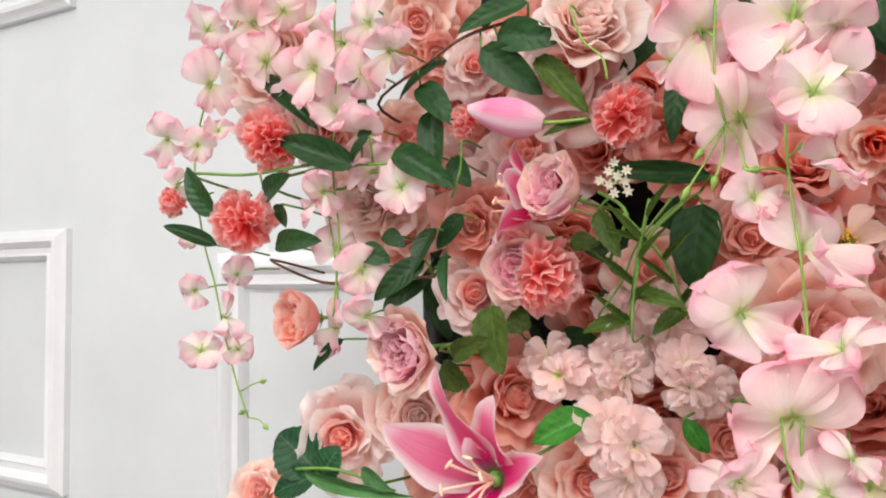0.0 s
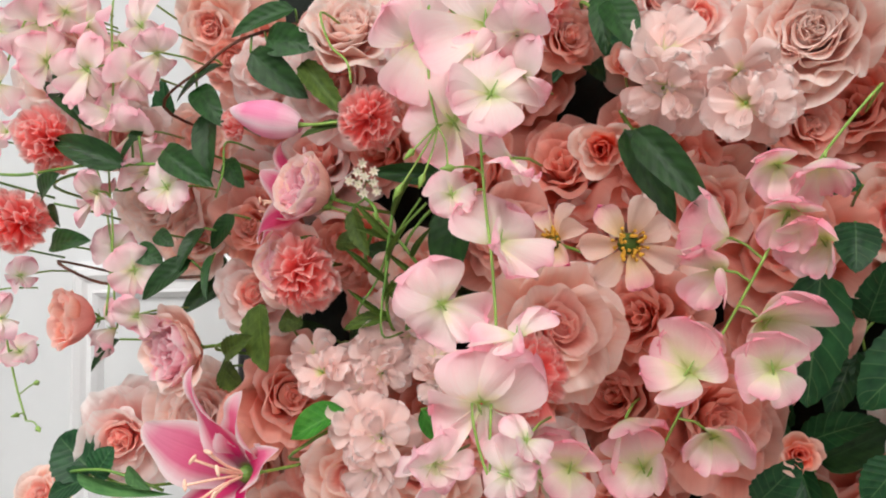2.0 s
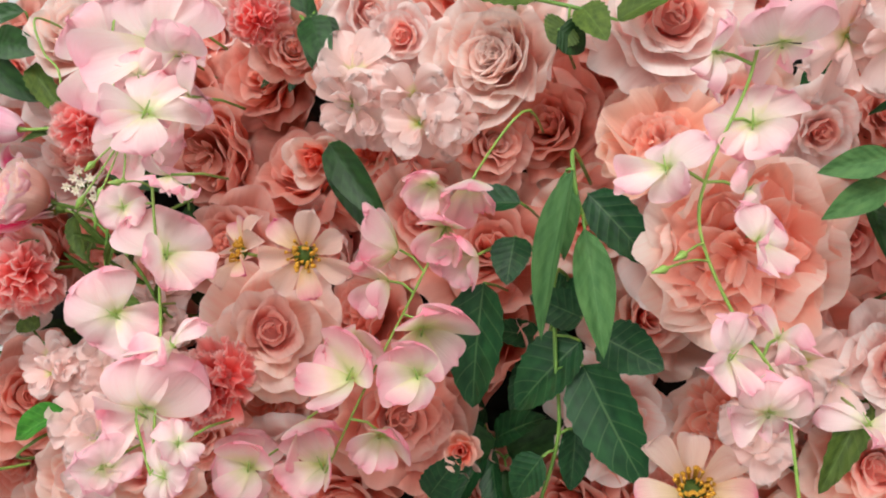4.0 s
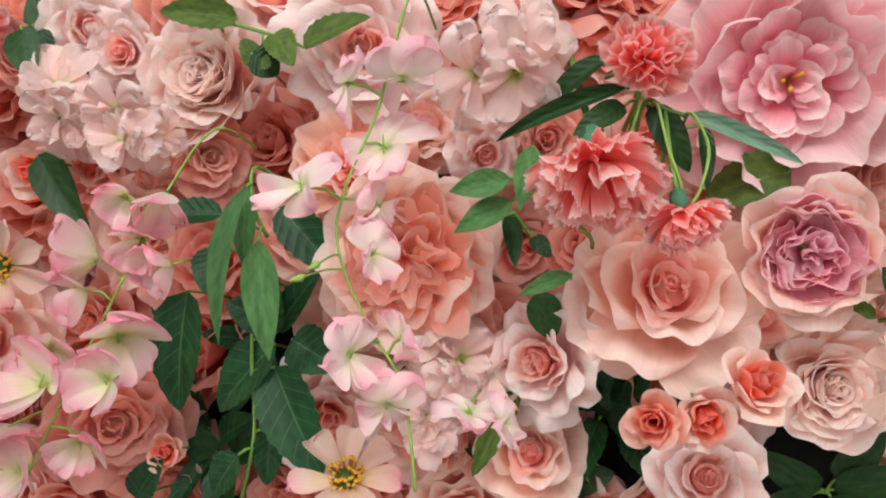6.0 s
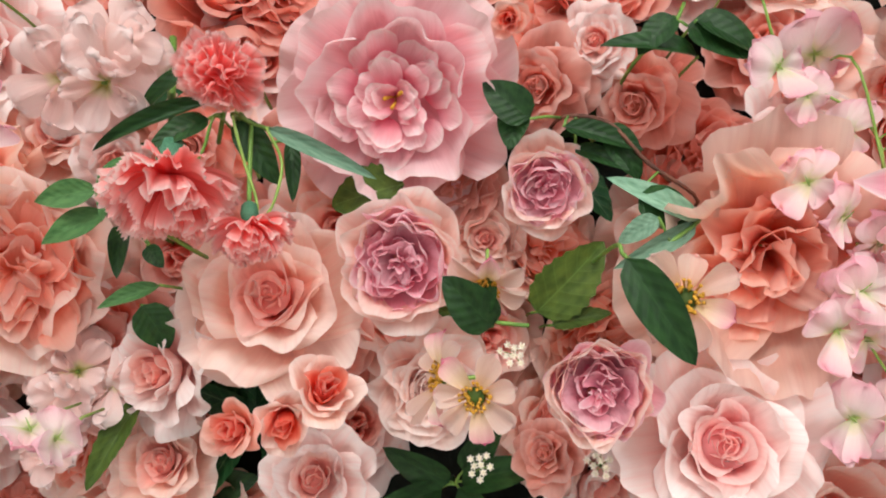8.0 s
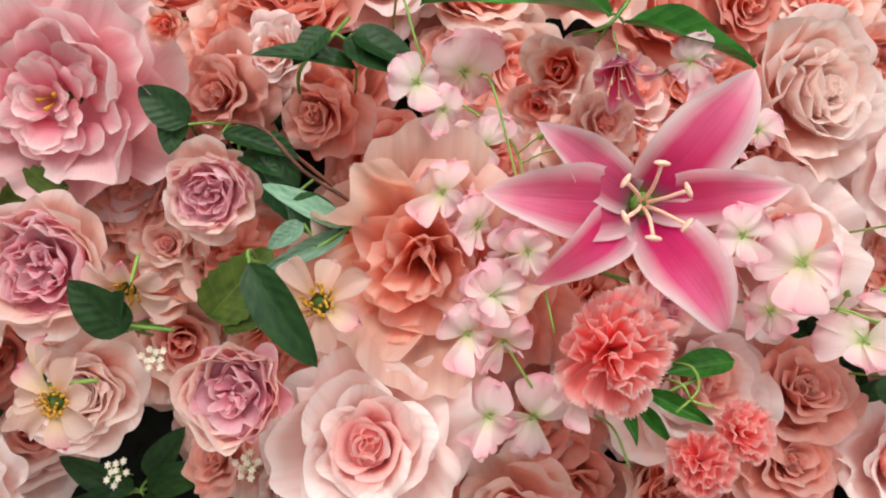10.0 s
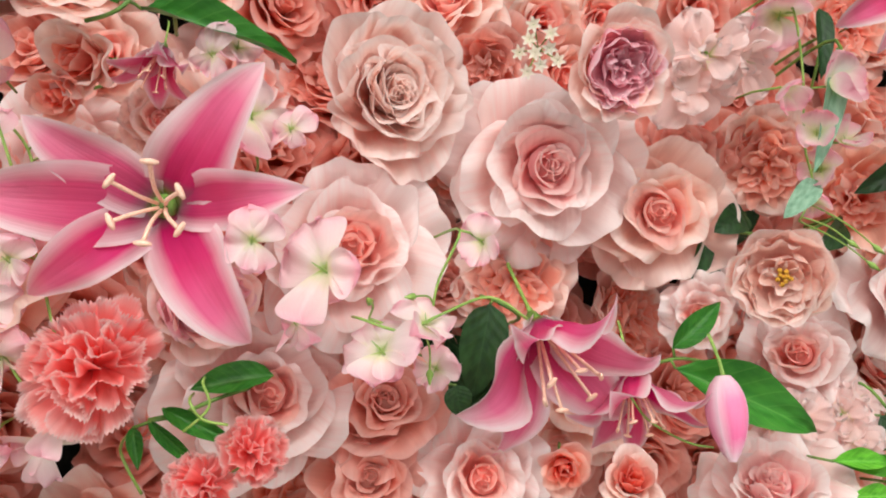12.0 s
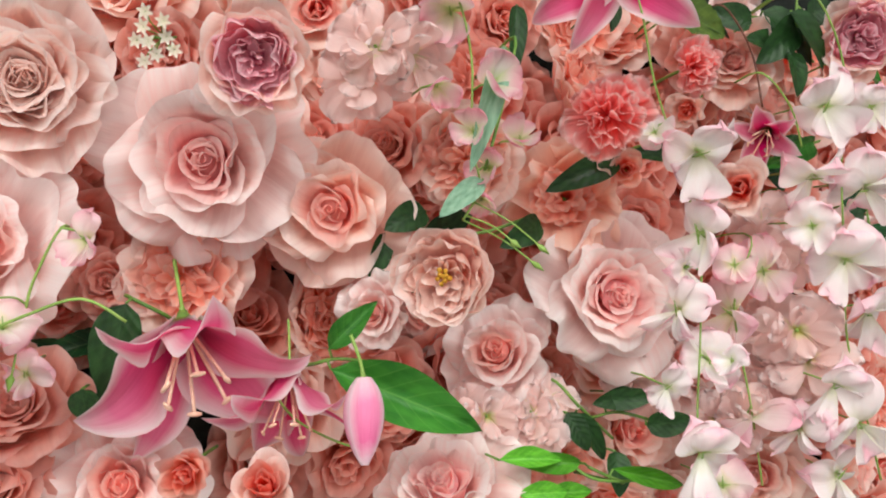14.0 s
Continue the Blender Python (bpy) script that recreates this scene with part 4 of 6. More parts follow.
for mx0, mx1 in ((-2.9, -1.199), (-0.838, 0.9), (1.25, 3.0)):
    moulding(mx0, mx1, 1.03 if mx1 < -1 else 0.98, 1.499 if mx1 < -1 else 1.445, 0.055)
    moulding(mx0, mx1, 1.90, 2.45, 0.055)
    moulding(mx0, mx1, 0.25, 0.80, 0.055)

# the stand that carries the blooms: a felt-covered panel in a black tube frame
stand = tagged(new("flower_wall_stand"), "black tube stand with a dark felt backing for flowers", "display stand")
box_part("backing", (-0.325, PANEL_Y, 0.06), (1.95, PANEL_Y + 0.012, 2.05), DARK_MAT, stand, 0.004)
for px in (-0.34, 1.965):
    tube_part("post", [(px, PANEL_Y + 0.006, 0.0), (px, PANEL_Y + 0.006, 1.0), (px, PANEL_Y + 0.006, 2.08)], 0.013, BLACK_TUBE, stand, "black metal tube", 12)
    box_part("foot", (px - 0.03, PANEL_Y - 0.22, 0.0), (px + 0.03, PANEL_Y + 0.22, 0.02), BLACK_TUBE, stand, 0.004, "black steel foot plate")
for pz in (0.05, 2.07):
    tube_part("rail", [(-0.34, PANEL_Y + 0.006, pz), (0.8, PANEL_Y + 0.006, pz), (1.965, PANEL_Y + 0.006, pz)], 0.013, BLACK_TUBE, stand, "black metal tube", 12)

# ---- the blooms, from the left edge of the wall to its right ----
bloom("carnation", -0.369, 0.42, 1.507, 0.0513, 31, -1, 224, 1)
bloom("carnation", -0.458, 0.41, 1.463, 0.0275, -2, -16, 286, 0)
bloom("carnation", -0.384, 0.41, 1.445, 0.0533, 35, -5, 303, 0)
bloom("carnation", -0.112, 0.45, 1.501, 0.0459, 29, -12, 234, 0)
bloom("carnation", -0.165, 0.455, 1.401, 0.055, 45, -25, 41, 1)
bloom("carnation", -0.227, 0.46, 1.512, 0.0293, -24, -12, 313, 1)
bloom("carnation", -0.018, 0.46, 1.338, 0.0631, 2, 8, 196, 0)
bloom("cup_closed", -0.156, 0.445, 1.458, 0.0639, -24, 14, 5, 0)
bloom("cup_lilac", -0.270, 0.45, 1.350, 0.0660, -12, -4, 147, 1)
bloom("cup_coral", -0.348, 0.43, 1.373, 0.0581, -22, 0, 66, 0)
bloom("cup_lilac", -0.192, 0.48, 1.409, 0.063, -3, -1, 57, 0)
bloom("rose_heart", -0.339, 0.47, 1.282, 0.0828, 26, -4, 50, 1)
bloom("rose_pale", -0.283, 0.49, 1.298, 0.0816, 30, 10, 46, 0)
bloom("rose_dusty", -0.21, 0.5, 1.315, 0.0863, 58, 9, 350, 0)
bloom("rose_heart", -0.239, 0.5, 1.39, 0.0678, 26, 6, 75, 1)
bloom("rose_dusty", -0.234, 0.49, 1.441, 0.0625, 16, -4, 78, 0)
bloom("rose_pale", -0.33, 0.5, 1.471, 0.0918, 3, -7, 314, 1)
bloom("rose_peach", -0.304, 0.51, 1.436, 0.0637, 26, 8, 194, 0)
bloom("rose_heart", -0.164, 0.5, 1.545, 0.0964, 8, 0, 65, 0)
bloom("rose_pale", -0.141, 0.475, 1.572, 0.0718, 27, 21, 348, 1)
bloom("rose_peach", -0.292, 0.51, 1.609, 0.0639, 25, -22, 60, 0)
bloom("rose_dusty", -0.28, 0.52, 1.584, 0.055, 23, -20, 294, 0)
bloom("rose_heart", -0.242, 0.51, 1.567, 0.0525, 28, -11, 24, 1)
bloom("rose_peach", -0.309, 0.52, 1.521, 0.056, 38, -11, 114, 1)
bloom("rose_pale", -0.396, 0.46, 1.579, 0.0964, 11, 4, 170, 0)
bloom("rose_peach", -0.389, 0.48, 1.545, 0.0704, 19, -13, 21, 0)
bloom("rose_heart", -0.362, 0.49, 1.521, 0.0698, 47, -13, 146, 1)
bloom("rose_peach", -0.114, 0.52, 1.406, 0.0589, 9, 2, 3, 0)
bloom("rose_dusty", -0.048, 0.52, 1.427, 0.0739, 10, 1, 344, 0)
bloom("rose_peach", -0.101, 0.5, 1.269, 0.074, 18, 25, 339, 1)
bloom("rose_peach", -0.413, 0.46, 1.233, 0.0499, 22, 25, 184, 1)
bloom("rose_peach", -0.154, 0.5, 1.262, 0.07, 24, 7, 269, 1)
bloom("rose_dusty", -0.063, 0.51, 1.296, 0.0546, 16, 2, 340, 0)
bloom("lily_bud", -0.164, 0.45, 1.502, 0.0524, -79, 15, 25)
bloom("lily_half", -0.168, 0.485, 1.452, 0.105, -62, 12, 185, 1)
bloom("lily_side", -0.193, 0.435, 1.274, 0.138, -12, 8, 0, 0)
bloom("blossom", -0.166, 0.49, 1.336, 0.0544, 15, 17, 196, 1)
bloom("blossom", -0.13, 0.495, 1.338, 0.0569, 19, 4, 288, 0)
bloom("blossom", -0.082, 0.5, 1.332, 0.0548, 15, 4, 174, 0)
bloom("blossom", -0.12, 0.475, 1.294, 0.0686, 4, 15, 332, 0)
bloom("blossom", -0.103, 0.52, 1.375, 0.0659, 5, 6, 297, 1)
bloom("blossom", -0.126, 0.52, 1.374, 0.0515, 17, -4, 352, 0)
bloom("wax", -0.121, 0.46, 1.463, 0.0321, 22, -10, 75, 0)
bloom("cosmos", 0.048, 0.455, 1.415, 0.0593, 19, -9, 227, 1)
bloom("cosmos", 0.007, 0.455, 1.417, 0.0519, -35, 16, 60, 1)
bloom("rose_peach", -0.008, 0.51, 1.366, 0.0914, 30, 7, 38, 1)
bloom("rose_pale", 0.147, 0.515, 1.538, 0.0907, -4, -3, 134, 0)
bloom("blossom", 0.07, 0.49, 1.511, 0.0736, 14, -19, 163, 0)
bloom("blossom", 0.113, 0.49, 1.497, 0.0642, 12, -14, 176, 1)
bloom("bud_coral", 0.043, 0.49, 1.528, 0.0258, 9, 13, 263, 1)
bloom("bud_peach", 0.024, 0.51, 1.48, 0.0415, 6, -11, 325, 0)
bloom("bud_peach", 0.059, 0.52, 1.484, 0.0358, 4, 0, 346, 1)
bloom("bud_coral", 0.13, 0.494, 1.299, 0.0262, 7, 5, 177, 1)
bloom("rose_dusty", 0.09, 0.52, 1.306, 0.0713, 23, 10, 23, 1)
bloom("rose_heart", 0.085, 0.52, 1.56, 0.053, 8, -15, 273, 1)
spray("pea", [(-0.3868, 0.496, 1.6295), (-0.3868, 0.436, 1.6295), (-0.422, 0.436, 1.5996), (-0.4494, 0.436, 1.548), (-0.4616, 0.436, 1.498), (-0.4516, 0.436, 1.4372), (-0.4389, 0.436, 1.4005), (-0.4264, 0.436, 1.3558), (-0.4143, 0.436, 1.3211), (-0.4026, 0.436, 1.2958)],
      [(-0.446, 0.433, 1.605, 0.0437, 62, -6, -19), (-0.417, 0.444, 1.617, 0.0388, 64, 2, -13), (-0.433, 0.423, 1.557, 0.0469, 79, -29, 22), (-0.481, 0.426, 1.52, 0.0395, 27, -39, 0), (-0.458, 0.436, 1.513, 0.0333, 33, -40, -12), (-0.441, 0.442, 1.523, 0.0286, 36, 8, -26), (-0.465, 0.441, 1.394, 0.0288, 42, -22, -13), (-0.415, 0.422, 1.374, 0.039, 91, -33, -11), (-0.418, 0.44, 1.407, 0.0278, 23, -45, 14), (-0.446, 0.429, 1.346, 0.0413, 57, 25, 1), (-0.419, 0.442, 1.347, 0.0323, 25, -4, 29), (-0.472, 0.425, 1.479, 0.0331, 96, -42, 7), (-0.459, 0.434, 1.433, 0.023, 16, 4, -26)], tips=[(-0.3768, 0.426, 1.2932), (-0.399, 0.426, 1.302), (-0.3796, 0.426, 1.3264)])
spray("pea", [(-0.3165, 0.496, 1.6157), (-0.3165, 0.436, 1.6157), (-0.3192, 0.436, 1.5446), (-0.3219, 0.436, 1.4823), (-0.3169, 0.436, 1.4325), (-0.3221, 0.436, 1.3752)],
      [(-0.348, 0.437, 1.596, 0.0491, 85, 4, -27), (-0.315, 0.441, 1.575, 0.0522, -2, 5, -1), (-0.287, 0.432, 1.584, 0.0401, 25, -43, 13), (-0.325, 0.42, 1.554, 0.0467, 9, -12, -10), (-0.291, 0.427, 1.547, 0.0418, 78, -2, 29), (-0.317, 0.436, 1.523, 0.0475, 41, 9, 4), (-0.322, 0.426, 1.465, 0.0345, 17, -18, 36), (-0.266, 0.426, 1.559, 0.035, 18, -58, -7), (-0.367, 0.433, 1.607, 0.0388, 44, -35, -27)])
spray("pea", [(-0.3956, 0.506, 1.6164), (-0.3956, 0.446, 1.6164), (-0.3896, 0.446, 1.5699), (-0.3451, 0.446, 1.4855), (-0.3294, 0.446, 1.4292), (-0.3243, 0.446, 1.3747)],
      [(-0.4, 0.438, 1.606, 0.0491, 40, -54, -29), (-0.382, 0.43, 1.569, 0.052, 72, -17, -9), (-0.359, 0.436, 1.55, 0.0472, 79, -24, -14), (-0.328, 0.451, 1.425, 0.0381, 42, -20, 38), (-0.301, 0.441, 1.408, 0.0427, 32, 2, -9), (-0.327, 0.45, 1.366, 0.04, 3, -2, 19), (-0.292, 0.436, 1.376, 0.0339, 10, -46, 36), (-0.337, 0.436, 1.463, 0.0334, 79, -46, -38), (-0.293, 0.445, 1.481, 0.045, 78, -40, -37), (-0.261, 0.432, 1.465, 0.0427, 21, -21, 5), (-0.296, 0.434, 1.508, 0.0404, 32, -59, -1)])
spray("pea", [(-0.0518, 0.476, 1.5567), (-0.0518, 0.416, 1.5567), (-0.0543, 0.416, 1.5108), (-0.0492, 0.416, 1.4826)],
      [(-0.062, 0.42, 1.535, 0.0559, 30, -46, -1), (-0.043, 0.424, 1.485, 0.0594, 8, 3, 30), (-0.077, 0.421, 1.522, 0.0285, -36, -56, -17)], tips=[(-0.0687, 0.406, 1.4464), (-0.0543, 0.406, 1.4515), (-0.0391, 0.406, 1.4562), (-0.061, 0.406, 1.467)])
spray("pea", [(-0.0131, 0.466, 1.5456), (-0.0131, 0.406, 1.5456), (-0.0197, 0.406, 1.489), (-0.0183, 0.406, 1.4432), (-0.0143, 0.406, 1.4036), (-0.0128, 0.406, 1.3647), (-0.0163, 0.406, 1.3259), (-0.0173, 0.406, 1.2874)],
      [(-0.014, 0.406, 1.531, 0.0639, 13, -13, -38), (-0.02, 0.397, 1.511, 0.0307, 20, -5, -29), (-0.007, 0.388, 1.488, 0.0522, 6, -11, -31), (0.006, 0.406, 1.5, 0.0414, -30, -32, 25), (-0.036, 0.403, 1.441, 0.0316, 23, 16, 12), (-0.014, 0.41, 1.415, 0.0524, 35, -16, 15), (-0.044, 0.407, 1.382, 0.0508, 44, -13, 21), (0.004, 0.396, 1.366, 0.0371, -48, 13, 7), (-0.021, 0.405, 1.331, 0.0628, 0, -17, -27), (-0.048, 0.406, 1.295, 0.0433, 44, 37, 3), (0.004, 0.399, 1.523, 0.0354, 3, -64, 19), (0.002, 0.395, 1.456, 0.0376, -40, -53, 35)], tips=[(-0.0329, 0.396, 1.4544), (-0.0124, 0.396, 1.4639)])
spray("rosy", [(0.1743, 0.531, 1.4926), (0.1743, 0.471, 1.4926), (0.1417, 0.471, 1.4514), (0.1096, 0.471, 1.3927), (0.0759, 0.471, 1.3312), (0.047, 0.471, 1.2736)],
      [(0.125, 0.462, 1.454, 0.0339, -8, -54, -8), (0.147, 0.466, 1.456, 0.0408, -40, -50, 9), (0.099, 0.474, 1.418, 0.0528, -35, 13, 40), (0.13, 0.471, 1.43, 0.0383, -8, -42, -25), (0.147, 0.474, 1.414, 0.0413, -46, -38, 4), (0.114, 0.47, 1.372, 0.0568, 24, -27, 6), (0.078, 0.456, 1.345, 0.0529, -4, 3, -39), (0.119, 0.455, 1.348, 0.0437, 17, -8, -12), (0.042, 0.47, 1.317, 0.0447, 50, -31, -16), (0.071, 0.468, 1.365, 0.0399, 23, -25, 35), (0.096, 0.467, 1.399, 0.0409, -24, -47, -21), (0.05, 0.475, 1.289, 0.0466, -12, 36, 25), (0.087, 0.475, 1.31, 0.0415, -1, -11, -30), (0.013, 0.453, 1.29, 0.0423, -1, 6, -37), (-0.01, 0.475, 1.28, 0.0533, 17, -3, -9)])
spray("pea", [(-0.0254, 0.466, 1.335), (-0.0254, 0.406, 1.335), (-0.0227, 0.406, 1.3061), (-0.0108, 0.406, 1.2785)],
      [(-0.046, 0.4, 1.3, 0.0356, 69, -29, 2), (-0.006, 0.402, 1.297, 0.0371, 8, 27, 36), (0.004, 0.399, 1.315, 0.0281, 46, 17, -33)])
sprig("deep", [(-0.3064, 0.543, 1.5262), (-0.3064, 0.473, 1.5362), (-0.2548, 0.461, 1.5584), (-0.2229, 0.461, 1.573), (-0.1829, 0.473, 1.5826)],
      [(-0.18, 0.466, 1.59, -0.231, 0.455, 1.577, 0.0185, 0), (-0.202, 0.463, 1.57, -0.154, 0.452, 1.557, 0.0243, 12), (-0.212, 0.458, 1.561, -0.171, 0.465, 1.526, 0.0243, 7), (-0.243, 0.465, 1.558, -0.278, 0.452, 1.535, 0.0183, 28), (-0.261, 0.459, 1.542, -0.232, 0.45, 1.511, 0.0205, -15), (-0.256, 0.467, 1.525, -0.247, 0.452, 1.471, 0.0206, -7)], twig=True)
sprig("deep", [(-0.3867, 0.513, 1.465), (-0.3867, 0.443, 1.475), (-0.3335, 0.431, 1.4826), (-0.2841, 0.431, 1.4827), (-0.2636, 0.443, 1.4807)],
      [(-0.388, 0.437, 1.559, -0.326, 0.418, 1.513, 0.0141, -12), (-0.295, 0.426, 1.481, -0.36, 0.414, 1.507, 0.0218, -1), (-0.284, 0.427, 1.502, -0.304, 0.425, 1.479, 0.0118, 16), (-0.267, 0.433, 1.491, -0.217, 0.421, 1.463, 0.0204, -3), (-0.292, 0.429, 1.499, -0.289, 0.435, 1.512, 0.0099, 15)])
sprig("deep", [(-0.4615, 0.503, 1.4783), (-0.4615, 0.433, 1.4883), (-0.3953, 0.421, 1.4818), (-0.3568, 0.421, 1.4831), (-0.335, 0.433, 1.4872)],
      [(-0.421, 0.419, 1.452, -0.453, 0.414, 1.492, 0.0209, -11), (-0.423, 0.423, 1.429, -0.465, 0.405, 1.447, 0.0123, 13), (-0.366, 0.425, 1.429, -0.32, 0.414, 1.43, 0.0176, 2), (-0.353, 0.416, 1.457, -0.358, 0.423, 1.44, 0.0185, 9), (-0.375, 0.423, 1.464, -0.34, 0.404, 1.476, 0.0178, 14)])
sprig("deep", [(-0.3996, 0.528, 1.4083), (-0.3996, 0.458, 1.4183), (-0.3398, 0.446, 1.3999), (-0.2943, 0.446, 1.4016), (-0.2498, 0.458, 1.4032)],
      [(-0.303, 0.444, 1.424, -0.28, 0.446, 1.414, 0.0172, -7), (-0.248, 0.441, 1.414, -0.285, 0.429, 1.388, 0.0186, -2), (-0.245, 0.45, 1.437, -0.255, 0.432, 1.407, 0.0165, 10), (-0.283, 0.444, 1.435, -0.264, 0.439, 1.425, 0.0129, -9), (-0.237, 0.452, 1.419, -0.228, 0.429, 1.388, 0.0094, 8), (-0.32, 0.447, 1.358, -0.35, 0.444, 1.334, 0.01, 4)], twig=True)
sprig("deep", [(-0.1208, 0.588, 1.4078), (-0.1208, 0.518, 1.4178), (-0.0987, 0.506, 1.4435), (-0.0784, 0.518, 1.4587)],
      [(-0.076, 0.511, 1.45, -0.085, 0.505, 1.394, 0.0337, 6), (-0.069, 0.502, 1.467, -0.142, 0.497, 1.477, 0.0154, -16), (-0.097, 0.512, 1.568, -0.13, 0.499, 1.538, 0.0186, 10), (-0.087, 0.502, 1.539, -0.092, 0.493, 1.49, 0.0158, -6)])
sprig("olive", [(-0.13, 0.548, 1.3995), (-0.13, 0.478, 1.4095), (-0.1153, 0.466, 1.4413), (-0.1366, 0.478, 1.4582)],
      [(-0.175, 0.467, 1.551, -0.139, 0.465, 1.51, 0.0177, -8), (-0.134, 0.466, 1.445, -0.119, 0.459, 1.414, 0.0138, 7), (-0.135, 0.462, 1.502, -0.165, 0.449, 1.495, 0.0087, 12)])
sprig("olive", [(-0.2565, 0.548, 1.3396), (-0.2565, 0.478, 1.3496), (-0.2275, 0.466, 1.3595), (-0.2156, 0.478, 1.363)],
      [(-0.212, 0.47, 1.383, -0.203, 0.462, 1.336, 0.0315, 16), (-0.242, 0.469, 1.347, -0.209, 0.454, 1.361, 0.0161, 11), (-0.178, 0.461, 1.418, -0.158, 0.459, 1.428, 0.0113, 7)])
sprig("bright", [(-0.1912, 0.548, 1.2648), (-0.1912, 0.478, 1.2748), (-0.1663, 0.466, 1.2911), (-0.1586, 0.478, 1.2969)],
      [(-0.141, 0.468, 1.313, -0.181, 0.46, 1.293, 0.0226, 10), (-0.082, 0.461, 1.317, -0.069, 0.468, 1.295, 0.0129, -2)])
sprig("dark", [(-0.3129, 0.528, 1.2396), (-0.3129, 0.458, 1.2496), (-0.3348, 0.446, 1.2581), (-0.3653, 0.458, 1.254)],
      [(-0.346, 0.448, 1.26, -0.386, 0.449, 1.284, 0.0401, 16), (-0.337, 0.442, 1.258, -0.324, 0.445, 1.28, 0.0249, 5), (-0.342, 0.442, 1.257, -0.378, 0.434, 1.243, 0.025, 15)])
sprig("willow", [(-0.3682, 0.518, 1.2481), (-0.3682, 0.448, 1.2581), (-0.3173, 0.436, 1.2657), (-0.2773, 0.448, 1.2525)],
      [(-0.351, 0.439, 1.261, -0.251, 0.42, 1.257, 0.0109, 17), (-0.295, 0.432, 1.27, -0.264, 0.42, 1.261, 0.0118, 8)])
sprig("olive", [(-0.125, 0.560, 1.350), (-0.122, 0.500, 1.365), (-0.112, 0.472, 1.405), (-0.100, 0.462, 1.450)],
      [(-0.121, 0.495, 1.370, -0.140, 0.470, 1.392, 0.0050, 8), (-0.118, 0.486, 1.382, -0.098, 0.462, 1.402, 0.0048, -10), (-0.114, 0.478, 1.396, -0.136, 0.458, 1.420, 0.0052, 12), (-0.110, 0.472, 1.410, -0.090, 0.455, 1.432, 0.0048, -6),
       (-0.106, 0.468, 1.424, -0.124, 0.452, 1.448, 0.0050, 4), (-0.102, 0.464, 1.438, -0.084, 0.452, 1.462, 0.0046, -12), (-0.120, 0.492, 1.374, -0.150, 0.480, 1.366, 0.0120, 10), (-0.115, 0.480, 1.392, -0.082, 0.470, 1.384, 0.0110, -8)])
sprig("olive", [(-0.080, 0.560, 1.360), (-0.086, 0.505, 1.375), (-0.094, 0.480, 1.410), (-0.118, 0.466, 1.442)],
      [(-0.088, 0.498, 1.384, -0.070, 0.474, 1.404, 0.0050, 6), (-0.092, 0.488, 1.398, -0.110, 0.468, 1.416, 0.0046, -9), (-0.096, 0.479, 1.412, -0.076, 0.462, 1.430, 0.0050, 11), (-0.104, 0.473, 1.424, -0.126, 0.456, 1.432, 0.0048, -5), (-0.087, 0.502, 1.380, -0.104, 0.482, 1.366, 0.0130, 12)])
curl([(-0.1418, 0.47, 1.572), (-0.1418, 0.44, 1.572), (-0.1348, 0.44, 1.5494), (-0.1226, 0.44, 1.5368), (-0.1193, 0.44, 1.5224)])
curl([(-0.2177, 0.47, 1.4937), (-0.2177, 0.44, 1.4937), (-0.22, 0.44, 1.4749), (-0.2266, 0.44, 1.4562)], material=STEM)
curl([(-0.1142, 0.5, 1.3626), (-0.1142, 0.47, 1.3626), (-0.1117, 0.47, 1.3983), (-0.1023, 0.47, 1.4267), (-0.0813, 0.47, 1.4469)], material=STEM)
curl([(-0.1387, 0.51, 1.376), (-0.1387, 0.48, 1.376), (-0.1232, 0.48, 1.3983), (-0.1118, 0.48, 1.4238), (-0.0899, 0.48, 1.4519)], material=STEM)
sprig("deep", [(0.0353, 0.588, 1.4939), (0.0353, 0.518, 1.5039), (0.0387, 0.518, 1.4981), (0.0421, 0.518, 1.4922)],
      [(0.039, 0.507, 1.49, 0.069, 0.499, 1.431, 0.022, -5)])
sprig("dark", [(0.1855, 0.578, 1.3942), (0.1855, 0.508, 1.4042), (0.1866, 0.496, 1.3579), (0.188, 0.496, 1.312), (0.1741, 0.508, 1.2681)],
      [(0.145, 0.495, 1.398, 0.135, 0.496, 1.323, 0.0354, 1), (0.203, 0.492, 1.352, 0.235, 0.478, 1.291, 0.0373, 9), (0.201, 0.498, 1.365, 0.16, 0.499, 1.325, 0.0362, 18), (0.212, 0.497, 1.368, 0.246, 0.481, 1.353, 0.0293, -1), (0.163, 0.499, 1.425, 0.161, 0.484, 1.398, 0.0238, -4), (0.207, 0.492, 1.448, 0.243, 0.491, 1.407, 0.0267, -1), (0.167, 0.498, 1.445, 0.12, 0.497, 1.446, 0.0203, 17), (0.202, 0.498, 1.378, 0.175, 0.485, 1.391, 0.0231, 0), (0.179, 0.493, 1.299, 0.16, 0.495, 1.274, 0.023, 11), (0.197, 0.501, 1.315, 0.194, 0.499, 1.279, 0.0182, -15), (0.108, 0.499, 1.269, 0.131, 0.487, 1.297, 0.0209, 10)])
sprig("willow", [(0.2026, 0.538, 1.4592), (0.2026, 0.468, 1.4692), (0.2054, 0.456, 1.4462), (0.2087, 0.468, 1.4288)],
      [(0.205, 0.45, 1.456, 0.185, 0.445, 1.369, 0.0165, 16), (0.21, 0.452, 1.426, 0.221, 0.439, 1.362, 0.02, -13), (0.2, 0.458, 1.457, 0.199, 0.457, 1.41, 0.0139, -17)])
